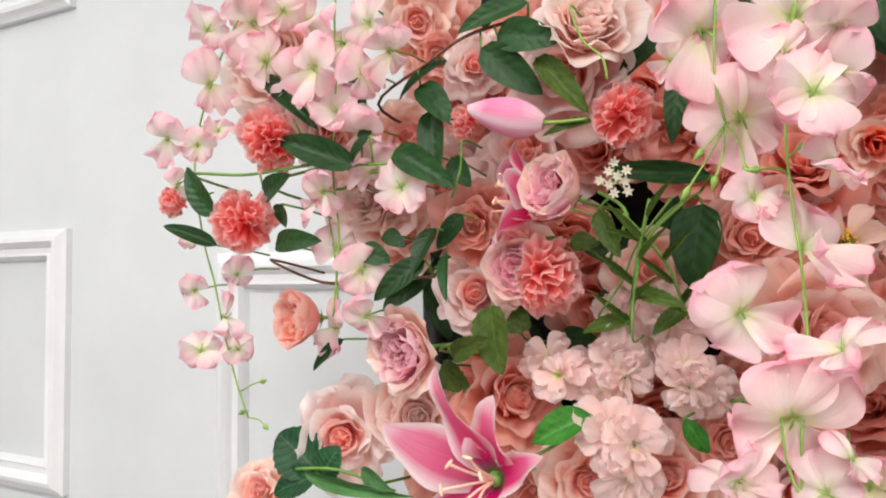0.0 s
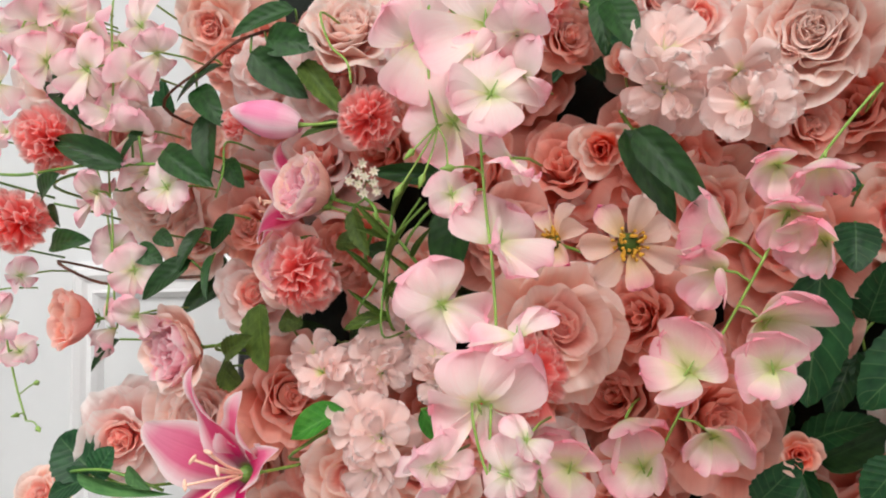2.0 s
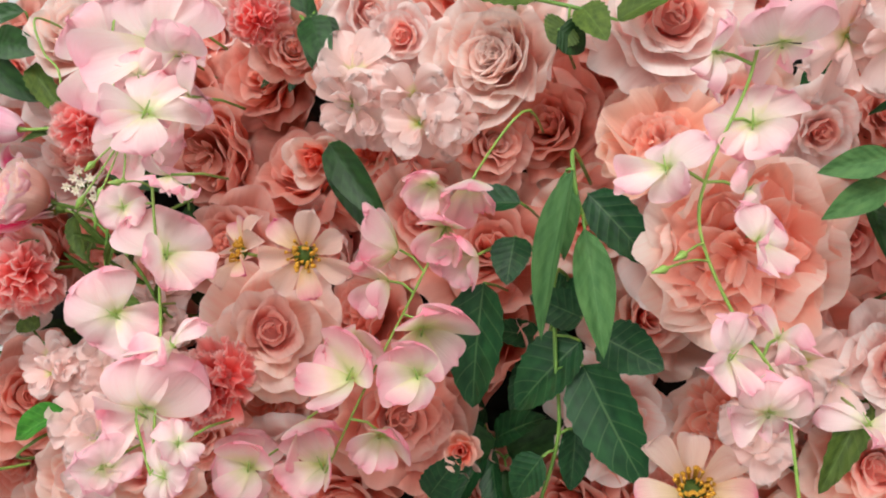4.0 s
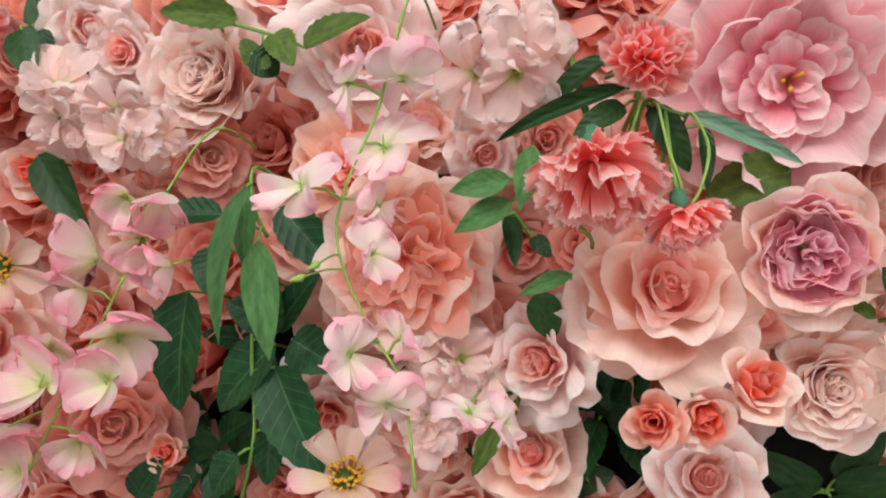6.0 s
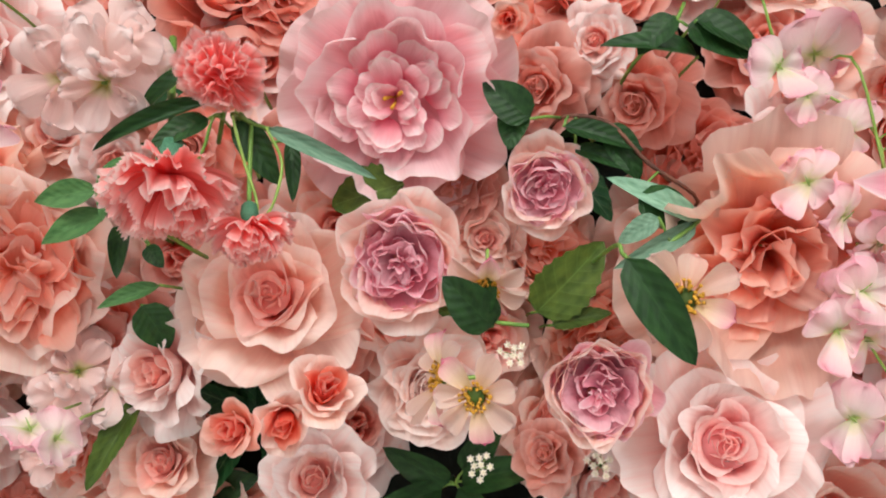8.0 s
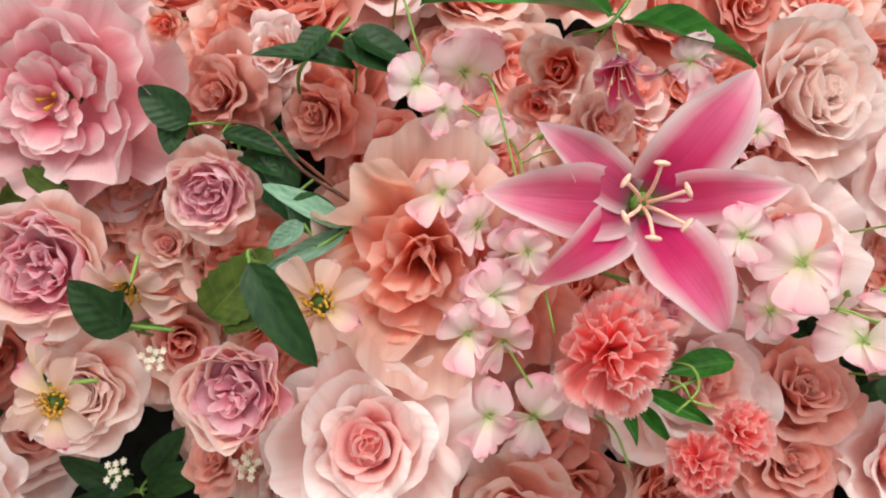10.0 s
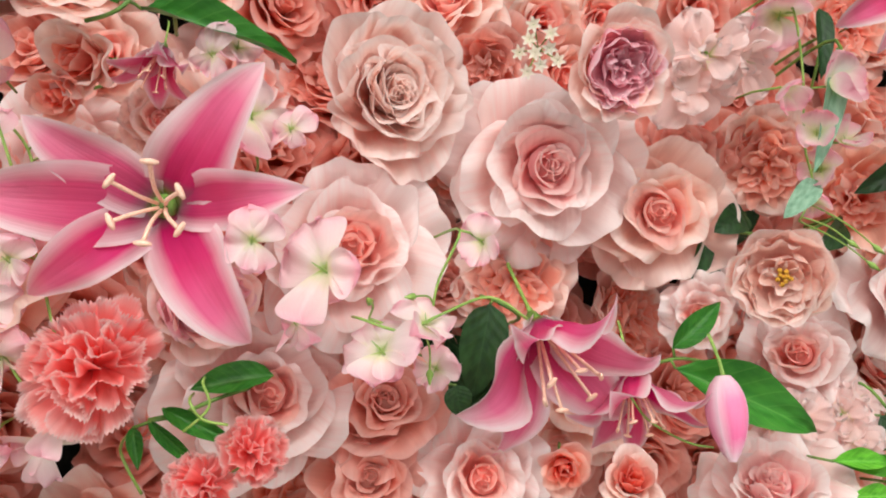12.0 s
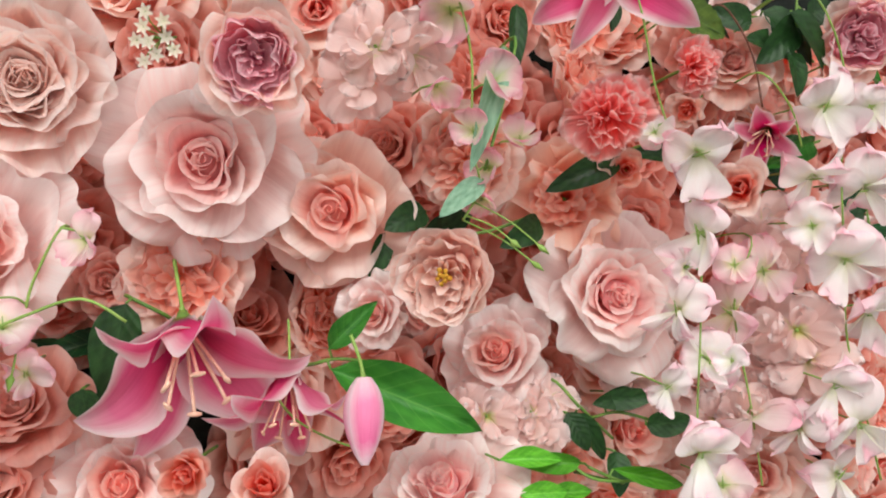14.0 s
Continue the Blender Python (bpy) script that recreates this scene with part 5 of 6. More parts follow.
sprig("willow", [(0.3893, 0.538, 1.4148), (0.3893, 0.468, 1.4248), (0.3656, 0.456, 1.4432), (0.3529, 0.468, 1.4533)],
      [(0.349, 0.451, 1.455, 0.317, 0.448, 1.449, 0.0148, -14), (0.349, 0.46, 1.444, 0.319, 0.451, 1.428, 0.0152, -6), (0.361, 0.454, 1.472, 0.354, 0.441, 1.438, 0.0137, 0), (0.379, 0.454, 1.405, 0.353, 0.439, 1.395, 0.0093, 2)])
sprig("deep", [(0.3459, 0.568, 1.4324), (0.3459, 0.498, 1.4424), (0.354, 0.498, 1.4318), (0.362, 0.498, 1.4212)],
      [(0.345, 0.489, 1.439, 0.35, 0.469, 1.411, 0.0111, -14), (0.358, 0.492, 1.427, 0.368, 0.488, 1.415, 0.0105, -2), (0.358, 0.483, 1.394, 0.371, 0.491, 1.369, 0.0214, -17), (0.035, 0.486, 1.567, 0.053, 0.471, 1.531, 0.0217, -11), (0.049, 0.484, 1.485, 0.09, 0.472, 1.435, 0.022, 4), (0.193, 0.482, 1.54, 0.207, 0.492, 1.53, 0.0226, -8)])
sprig("olive", [(0.1644, 0.568, 1.5548), (0.1644, 0.498, 1.5648), (0.1988, 0.486, 1.5537), (0.2129, 0.498, 1.5496)],
      [(0.198, 0.487, 1.544, 0.188, 0.483, 1.534, 0.0244, -13), (0.205, 0.489, 1.554, 0.22, 0.478, 1.531, 0.0196, -3), (0.225, 0.484, 1.542, 0.266, 0.479, 1.558, 0.0191, -10), (0.182, 0.487, 1.564, 0.138, 0.472, 1.567, 0.0198, -16)])
sprig("olive", [(0.3531, 0.588, 1.3376), (0.3531, 0.518, 1.3476), (0.3498, 0.518, 1.3405), (0.3465, 0.518, 1.3334)],
      [(0.346, 0.508, 1.337, 0.321, 0.492, 1.291, 0.0158, -1)])
bloom("cup_salmon", 0.284, 0.49, 1.415, 0.1079, 3, -7, 177, 0)
bloom("rose_heart", 0.361, 0.5, 1.356, 0.071, -24, -3, 37, 1)
bloom("carnation", -0.025, 0.455, 1.333, 0.0554, 40, 8, 247, 0)
bloom("peony_peach", 0.247, 0.51, 1.477, 0.076, 7, 21, 352, 0)
bloom("blossom", 0.35, 0.46, 1.52, 0.079, 10, -22, 254, 1)
bloom("rose_heart", 0.253, 0.51, 1.548, 0.0935, 13, -8, 141, 0)
bloom("carnation", -0.012, 0.5, 1.576, 0.0457, 33, -9, 109, 1)
bloom("rose_dusty", 0.001, 0.52, 1.56, 0.0512, 45, -8, 132, 0)
bloom("cosmos", 0.26, 0.45, 1.298, 0.0616, 14, 45, 293, 0)
bloom("blossom", 0.312, 0.51, 1.35, 0.0696, 8, 6, 51, 1)
bloom("rose_dusty", 0.311, 0.52, 1.369, 0.0476, 13, 5, 14, 0)
bloom("blossom", 0.294, 0.515, 1.317, 0.0506, 5, 18, 101, 0)
bloom("rose_heart", 0.06, 0.52, 1.577, 0.0577, 41, -11, 172, 1)
bloom("rose_dusty", 0.142, 0.53, 1.487, 0.0565, 34, -6, 288, 1)
bloom("rose_dusty", 0.085, 0.51, 1.313, 0.0842, 36, 2, 218, 0)
bloom("rose_heart", 0.329, 0.52, 1.481, 0.0476, 11, -19, 244, 1)
bloom("rose_peach", 0.353, 0.53, 1.297, 0.0677, 0, 14, 196, 1)
spray("pea", [(0.3056, 0.481, 1.5466), (0.3056, 0.421, 1.5466), (0.2926, 0.421, 1.5086), (0.2854, 0.421, 1.4842), (0.2696, 0.421, 1.4493), (0.2652, 0.421, 1.4222), (0.2776, 0.421, 1.3868), (0.2968, 0.421, 1.3545), (0.3008, 0.421, 1.3307), (0.3032, 0.421, 1.3018)],
      [(0.272, 0.415, 1.5, 0.0309, 56, -21, 35), (0.3, 0.417, 1.502, 0.0403, -18, -54, -7), (0.289, 0.428, 1.469, 0.0456, -21, -2, -23), (0.253, 0.41, 1.449, 0.0397, -14, 1, 9), (0.284, 0.425, 1.44, 0.0288, 69, -24, 37), (0.287, 0.403, 1.416, 0.0295, 69, -34, -37), (0.275, 0.405, 1.369, 0.0347, 73, -22, -12), (0.296, 0.424, 1.374, 0.0324, 66, 0, 5), (0.291, 0.416, 1.344, 0.0342, -13, -32, -13), (0.329, 0.423, 1.339, 0.0346, 13, 33, 14), (0.346, 0.413, 1.337, 0.0283, 42, 0, -23)], tips=[(0.25, 0.411, 1.405), (0.2583, 0.411, 1.4114)])
bloom("rose_peach", 0.430, 0.485, 1.396, 0.1020, 2, 14, 200, 1)
bloom("carnation", 0.393, 0.43, 1.450, 0.072, 12, -62, 139, 0)
bloom("carnation", 0.432, 0.43, 1.428, 0.042, 20, -66, 304, 1)
bloom("carnation", 0.418, 0.43, 1.508, 0.0447, 11, -7, 90, 1)
bloom("peony_pink", 0.5, 0.505, 1.512, 0.1293, -6, -18, 36, 1)
bloom("cup_lilac", 0.502, 0.48, 1.415, 0.0798, -7, -7, 110, 1)
bloom("cup_lilac", 0.586, 0.5, 1.457, 0.0609, -6, -15, 96, 0)
bloom("cosmos", 0.537, 0.4, 1.353, 0.0437, -10, -1, 224, 0)
bloom("cosmos", 0.524, 0.42, 1.358, 0.0505, -72, 8, 40, 1)
bloom("cosmos", 0.548, 0.47, 1.402, 0.0493, -14, -45, 20, 1)
bloom("rose_pale", 0.515, 0.5, 1.343, 0.0705, 2, -2, 28, 1)
bloom("cup_closed", 0.605, 0.46, 1.345, 0.080, -7, -2, 149, 1)
bloom("bud_peach", 0.465, 0.44, 1.352, 0.0407, 23, 28, 67, 0)
bloom("bud_peach", 0.442, 0.45, 1.334, 0.0363, 2, -14, 205, 1)
bloom("bud_coral", 0.417, 0.445, 1.333, 0.0347, -14, 1, 150, 1)
bloom("rose_heart", 0.449, 0.5, 1.291, 0.0663, 0, 18, 88, 1)
bloom("rose_dusty", 0.587, 0.53, 1.523, 0.0675, -22, -11, 348, 0)
bloom("rose_dusty", 0.648, 0.53, 1.511, 0.0666, -25, -19, 106, 0)
bloom("cup_dusty", 0.534, 0.54, 1.465, 0.0728, -12, -10, 37, 1)
bloom("bud_coral", 0.565, 0.48, 1.549, 0.0241, -10, -28, 174, 0)
bloom("rose_heart", 0.623, 0.52, 1.548, 0.0492, -26, -8, 232, 0)
bloom("rose_peach", 0.553, 0.54, 1.429, 0.0482, -3, 0, 287, 0)
bloom("rose_dusty", 0.585, 0.52, 1.298, 0.0452, -29, 18, 40, 1)
bloom("wax", 0.542, 0.47, 1.304, 0.0201, -21, 18, 38, 1)
bloom("wax", 0.561, 0.47, 1.364, 0.0202, -10, 14, 289, 0)
bloom("rose_peach", 0.289, 0.53, 1.501, 0.064, 17, -4, 70, 1)
bloom("rose_dusty", 0.366, 0.54, 1.492, 0.0537, 8, -11, 245, 0)
sprig("deep", [(0.4202, 0.533, 1.5136), (0.4202, 0.463, 1.5236), (0.415, 0.451, 1.4969), (0.4073, 0.463, 1.4793)],
      [(0.408, 0.448, 1.498, 0.339, 0.456, 1.478, 0.0103, -1), (0.399, 0.445, 1.513, 0.362, 0.457, 1.49, 0.0136, 17), (0.407, 0.447, 1.489, 0.382, 0.433, 1.474, 0.0131, -4)])
sprig("deep", [(0.4162, 0.538, 1.4881), (0.4162, 0.468, 1.4981), (0.4256, 0.456, 1.4743), (0.4273, 0.468, 1.4615)],
      [(0.42, 0.454, 1.49, 0.44, 0.456, 1.456, 0.0168, 0), (0.446, 0.461, 1.48, 0.448, 0.455, 1.447, 0.0088, -17)])
sprig("grey", [(0.4175, 0.523, 1.4815), (0.4175, 0.453, 1.4915), (0.4275, 0.453, 1.4875), (0.4375, 0.453, 1.4834)],
      [(0.437, 0.445, 1.483, 0.492, 0.447, 1.457, 0.009, 9)])
curl([(0.4216, 0.47, 1.4883), (0.4216, 0.44, 1.4883), (0.4266, 0.44, 1.4657), (0.4318, 0.44, 1.4489), (0.4329, 0.44, 1.4405)])
curl([(0.4381, 0.47, 1.482), (0.4381, 0.44, 1.482), (0.4454, 0.44, 1.465), (0.4414, 0.44, 1.4458), (0.4356, 0.44, 1.4363)])
curl([(0.4138, 0.465, 1.4875), (0.4138, 0.435, 1.4875), (0.4079, 0.435, 1.4711), (0.3993, 0.435, 1.4576)], material=STEM)
sprig("deep", [(0.5934, 0.573, 1.4856), (0.5934, 0.503, 1.4956), (0.6102, 0.491, 1.4952), (0.6217, 0.491, 1.4885), (0.6634, 0.503, 1.4551)],
      [(0.576, 0.487, 1.494, 0.55, 0.481, 1.514, 0.0225, -13), (0.57, 0.496, 1.504, 0.564, 0.488, 1.478, 0.0187, 10), (0.595, 0.486, 1.489, 0.638, 0.476, 1.475, 0.0127, -3), (0.603, 0.496, 1.478, 0.628, 0.475, 1.464, 0.0111, -2)], twig=True)
sprig("olive", [(0.4905, 0.598, 1.4239), (0.4905, 0.528, 1.4339), (0.4867, 0.516, 1.4498), (0.4777, 0.528, 1.4582)],
      [(0.503, 0.513, 1.462, 0.457, 0.522, 1.451, 0.0311, -8), (0.581, 0.519, 1.383, 0.62, 0.502, 1.423, 0.0341, 17), (0.59, 0.517, 1.375, 0.624, 0.508, 1.383, 0.0129, -12), (0.547, 0.52, 1.379, 0.521, 0.519, 1.386, 0.0131, -9)])
sprig("deep", [(0.5423, 0.543, 1.3717), (0.5423, 0.473, 1.3817), (0.5564, 0.473, 1.38), (0.5706, 0.473, 1.3783)],
      [(0.55, 0.46, 1.379, 0.525, 0.446, 1.405, 0.024, -15), (0.541, 0.465, 1.388, 0.55, 0.446, 1.399, 0.0143, 11)])
sprig("deep", [(0.672, 0.563, 1.4355), (0.672, 0.493, 1.4455), (0.6406, 0.481, 1.4664), (0.6206, 0.481, 1.4886), (0.6032, 0.493, 1.4966)],
      [(0.633, 0.475, 1.448, 0.666, 0.476, 1.43, 0.0227, 16), (0.672, 0.485, 1.527, 0.615, 0.465, 1.533, 0.016, 17), (0.669, 0.477, 1.545, 0.711, 0.482, 1.529, 0.0257, -18)], twig=True)
sprig("grey", [(0.6691, 0.553, 1.4244), (0.6691, 0.483, 1.4344), (0.648, 0.471, 1.4214), (0.6275, 0.483, 1.4094)],
      [(0.664, 0.471, 1.433, 0.617, 0.476, 1.46, 0.0139, 4), (0.664, 0.475, 1.431, 0.617, 0.464, 1.408, 0.0115, -17), (0.641, 0.467, 1.435, 0.62, 0.472, 1.422, 0.0124, 0)])
bloom("rose_blush", 0.676, 0.48, 1.309, 0.1118, -11, 13, 310, 0)
bloom("peony_peach", 0.708, 0.485, 1.412, 0.150, -12, -16, 78, 1)
bloom("cosmos", 0.65, 0.455, 1.391, 0.0587, -18, 13, 277, 1)
bloom("bud_peach", 0.79, 0.468, 1.524, 0.0497, -30, -14, 292, 1)
bloom("bud_coral", 0.778, 0.475, 1.505, 0.0358, -28, -22, 330, 1)
bloom("wax", 0.608, 0.48, 1.301, 0.0221, -19, 22, 60, 1)
spray("pea", [(0.6976, 0.531, 1.5678), (0.6976, 0.471, 1.5678), (0.7154, 0.471, 1.516), (0.7569, 0.471, 1.4865), (0.7655, 0.471, 1.4542), (0.7436, 0.471, 1.394), (0.7707, 0.471, 1.3363)],
      [(0.704, 0.457, 1.512, 0.0339, 6, -32, 38), (0.735, 0.479, 1.525, 0.0457, -51, -33, -18), (0.744, 0.465, 1.479, 0.03, -46, -9, -30), (0.719, 0.457, 1.497, 0.0262, -27, -56, -10), (0.735, 0.476, 1.442, 0.0403, 14, -40, -39), (0.718, 0.475, 1.452, 0.0305, 23, -11, -29), (0.744, 0.459, 1.394, 0.0401, 15, 22, -38), (0.73, 0.458, 1.373, 0.0337, -31, -25, 20), (0.757, 0.463, 1.419, 0.0344, 0, -40, 1), (0.771, 0.478, 1.322, 0.0452, -8, -33, -31), (0.744, 0.47, 1.325, 0.0378, -37, -12, -2)], tips=[(0.7871, 0.461, 1.4763), (0.7744, 0.461, 1.4828)])
bloom("lily_open", 0.833, 0.46, 1.444, 0.1675, -9, -6, 0, 1)
bloom("carnation", 0.801, 0.423, 1.364, 0.0687, -5, 5, 348, 1)
bloom("carnation", 0.85, 0.43, 1.301, 0.0415, -22, 4, 87, 0)
bloom("carnation", 0.876, 0.43, 1.318, 0.0392, 14, 21, 95, 0)
bloom("lily_bell", 1.050, 0.480, 1.372, 0.158, 8, -44, 10, 0)
bloom("cup_lilac", 0.852, 0.47, 1.392, 0.065, 27, -15, 263, 0)
bloom("rose_blush", 1.064, 0.488, 1.473, 0.1253, -10, -9, 86, 1)
bloom("rose_peach", 1.145, 0.488, 1.442, 0.0986, -23, -5, 239, 1)
bloom("rose_pale", 0.964, 0.487, 1.518, 0.104, 8, -6, 20, 0)
bloom("cup_lilac", 1.089, 0.43, 1.523, 0.0688, -5, -22, 278, 1)
bloom("wax", 1.038, 0.43, 1.531, 0.0412, -21, -17, 220, 1)
bloom("rose_heart", 0.935, 0.49, 1.422, 0.1108, -4, 7, 20, 1)
bloom("rose_heart", 0.883, 0.495, 1.336, 0.1074, 8, 8, 180, 0)
bloom("rose_dusty", 0.956, 0.5, 1.326, 0.0791, -6, 24, 249, 1)
bloom("cup_salmon", 1.049, 0.52, 1.4, 0.0838, -10, 2, 158, 0)
bloom("rose_gold", 1.21, 0.45, 1.397, 0.0799, -32, -5, 236, 1)
bloom("rose_heart", 1.272, 0.51, 1.336, 0.0818, -38, 21, 205, 1)
bloom("rose_heart", 1.169, 0.48, 1.373, 0.0507, -36, 5, 214, 1)
bloom("blossom", 1.172, 0.47, 1.541, 0.0862, -20, -20, 60, 0)
bloom("cup_salmon", 1.245, 0.5, 1.482, 0.082, -33, -17, 76, 1)
bloom("lily_bud", 1.149, 0.43, 1.338, 0.0497, -17, -78, 74)
bloom("lily_bell", 1.112, 0.475, 1.338, 0.112, -14, -58, 40, 1)
bloom("rose_blush", 1.212, 0.47, 1.252, 0.1007, -36, 50, 333, 1)
bloom("rose_heart", 1.014, 0.49, 1.275, 0.0833, -6, 13, 147, 1)
bloom("rose_dusty", 0.946, 0.5, 1.28, 0.0715, -8, 15, 204, 0)
bloom("bud_coral", 1.048, 0.44, 1.29, 0.035, -20, -6, 204, 0)
bloom("bud_peach", 1.092, 0.44, 1.279, 0.0425, -15, 35, 22, 0)
bloom("rose_dusty", 1.196, 0.53, 1.493, 0.076, -40, 0, 135, 1)
bloom("cup_dusty", 1.04, 0.53, 1.549, 0.0627, -21, -21, 282, 0)
bloom("rose_peach", 0.827, 0.5, 1.499, 0.0452, 4, -4, 225, 1)
bloom("lily_half", 0.831, 0.48, 1.536, 0.0683, -20, -58, 60, 0)
bloom("rose_dusty", 1.004, 0.53, 1.397, 0.053, -6, 3, 315, 0)
bloom("rose_blush", 1.352, 0.48, 1.377, 0.1119, -13, 3, 214, 0)
bloom("carnation", 1.311, 0.416, 1.498, 0.0606, -33, -11, 325, 1)
bloom("carnation", 1.384, 0.416, 1.536, 0.0406, -4, -4, 202, 1)
bloom("bud_peach", 1.4, 0.45, 1.513, 0.0311, -50, -20, 297, 1)
bloom("bud_coral", 1.361, 0.47, 1.471, 0.0314, -30, -3, 9, 1)
bloom("bud_peach", 1.455, 0.46, 1.458, 0.0479, -51, 1, 220, 0)
bloom("peony_peach", 1.325, 0.5, 1.452, 0.0905, -28, 0, 254, 0)
bloom("rose_dusty", 1.397, 0.51, 1.433, 0.0639, -46, 3, 109, 0)
bloom("lily_open", 1.345, 0.45, 1.606, 0.128, -30, -16, 20, 0)
bloom("lily_half", 1.513, 0.49, 1.51, 0.0852, -54, -29, 146, 1)
bloom("blossom", 1.52, 0.48, 1.34, 0.093, -51, 2, 1, 1)
bloom("blossom", 1.515, 0.49, 1.41, 0.085, -43, 9, 168, 0)
bloom("blossom", 1.291, 0.49, 1.29, 0.0618, -23, 23, 113, 0)
bloom("blossom", 1.251, 0.5, 1.292, 0.0654, -23, 5, 358, 1)
bloom("blossom", 1.386, 0.5, 1.31, 0.0711, -36, 10, 142, 0)
bloom("blossom", 1.475, 0.49, 1.273, 0.0689, -50, 12, 247, 1)
bloom("blossom", 1.522, 0.49, 1.297, 0.0708, -34, 6, 6, 1)
bloom("cup_lilac", 1.598, 0.47, 1.589, 0.0771, -40, -14, 96, 1)
bloom("rose_peach", 1.507, 0.52, 1.575, 0.0741, -42, -3, 78, 0)
bloom("rose_dusty", 1.48, 0.53, 1.585, 0.0692, -35, -16, 282, 1)
bloom("rose_peach", 1.499, 0.5, 1.222, 0.0802, -47, 7, 93, 1)
bloom("rose_heart", 1.666, 0.52, 1.42, 0.0852, -42, 0, 175, 0)
spray("rosy", [(1.2144, 0.501, 1.58), (1.2144, 0.441, 1.58), (1.2269, 0.441, 1.5372), (1.2255, 0.441, 1.4823), (1.2306, 0.441, 1.4533), (1.2183, 0.441, 1.4314)],
      [(1.217, 0.448, 1.568, 0.0441, -58, -11, -13), (1.234, 0.426, 1.516, 0.0408, -11, 0, 7), (1.196, 0.424, 1.513, 0.0275, 26, -35, 11), (1.239, 0.442, 1.465, 0.0294, -47, -27, -14), (1.221, 0.425, 1.485, 0.0281, -64, -6, -7), (1.234, 0.446, 1.446, 0.0239, -65, -33, -26), (1.263, 0.448, 1.485, 0.0302, 2, 8, 1)], tips=[(1.2489, 0.431, 1.4163), (1.2645, 0.431, 1.4015), (1.2689, 0.431, 1.4124)])
spray("white", [(1.3469, 0.496, 1.592), (1.3469, 0.436, 1.592), (1.3631, 0.436, 1.5259), (1.3846, 0.436, 1.4628), (1.397, 0.436, 1.4066), (1.3948, 0.436, 1.3465), (1.3901, 0.436, 1.287), (1.3927, 0.436, 1.2273)],
      [(1.385, 0.421, 1.477, 0.0604, -47, -41, -38), (1.4, 0.433, 1.422, 0.0541, -60, -44, 1), (1.387, 0.442, 1.397, 0.0344, 5, -14, -32), (1.38, 0.438, 1.367, 0.0499, -74, -6, -33), (1.408, 0.444, 1.329, 0.0491, -35, -10, -18), (1.362, 0.432, 1.316, 0.037, 9, -9, -23), (1.388, 0.431, 1.268, 0.0572, 2, -8, 11), (1.366, 0.442, 1.493, 0.032, -53, 1, 2), (1.411, 0.422, 1.331, 0.0276, -84, 28, -3)])
spray("white", [(1.5152, 0.506, 1.6132), (1.5152, 0.446, 1.6132), (1.5504, 0.446, 1.5532), (1.5437, 0.446, 1.4715), (1.5435, 0.446, 1.4042), (1.5433, 0.446, 1.3373), (1.5585, 0.446, 1.2826), (1.5738, 0.446, 1.2227)],
      [(1.521, 0.44, 1.519, 0.0592, -7, -17, 0), (1.564, 0.435, 1.52, 0.0424, -27, -41, -2), (1.516, 0.448, 1.467, 0.0598, -36, -46, -24), (1.567, 0.446, 1.458, 0.0613, -28, -47, 40), (1.527, 0.431, 1.4, 0.0584, -80, -43, -4), (1.563, 0.444, 1.359, 0.0653, -15, -34, 16), (1.513, 0.431, 1.306, 0.0512, -40, -22, -11), (1.533, 0.429, 1.275, 0.0624, -28, -30, 21), (1.503, 0.437, 1.426, 0.0431, -38, -4, -1), (1.532, 0.451, 1.231, 0.0601, -7, -14, -13), (1.499, 0.451, 1.27, 0.0481, -81, -7, -7)])
spray("pea", [(1.4747, 0.531, 1.4194), (1.4747, 0.471, 1.4194), (1.456, 0.471, 1.3665), (1.4693, 0.471, 1.286), (1.4778, 0.471, 1.2232)],
      [(1.462, 0.478, 1.361, 0.0629, -77, 3, 21), (1.47, 0.472, 1.277, 0.0623, -90, 32, -15), (1.489, 0.475, 1.392, 0.05, -28, -17, 27), (1.439, 0.471, 1.228, 0.0522, -55, 21, 0), (1.458, 0.472, 1.397, 0.0399, -30, 10, -27)])
spray("pea", [(0.9893, 0.496, 1.4275), (0.9893, 0.436, 1.4275), (0.9761, 0.436, 1.4002), (0.9662, 0.436, 1.3734), (0.9368, 0.436, 1.3807)],
      [(0.914, 0.431, 1.408, 0.0503, -49, 8, 22), (0.9, 0.44, 1.381, 0.0377, -43, -8, -2), (0.941, 0.421, 1.364, 0.0483, -34, 28, 28), (0.964, 0.424, 1.377, 0.0379, 23, 2, -9), (0.973, 0.435, 1.352, 0.0286, -36, -23, -39), (1.002, 0.435, 1.421, 0.0309, -6, 2, 0), (0.877, 0.429, 1.423, 0.0335, -14, 1, -10)], tips=[(0.9362, 0.426, 1.3897), (0.9593, 0.426, 1.3918), (0.967, 0.426, 1.3505)])
spray("pea", [(0.8809, 0.521, 1.4705), (0.8809, 0.461, 1.4705), (0.8755, 0.461, 1.4949), (0.8987, 0.461, 1.4926)],
      [(0.877, 0.459, 1.494, 0.05, 29, -30, 15), (0.899, 0.445, 1.484, 0.0252, -22, 1, -28), (0.859, 0.444, 1.523, 0.0261, -40, -10, -31), (0.871, 0.455, 1.53, 0.03, -1, -8, -2)])
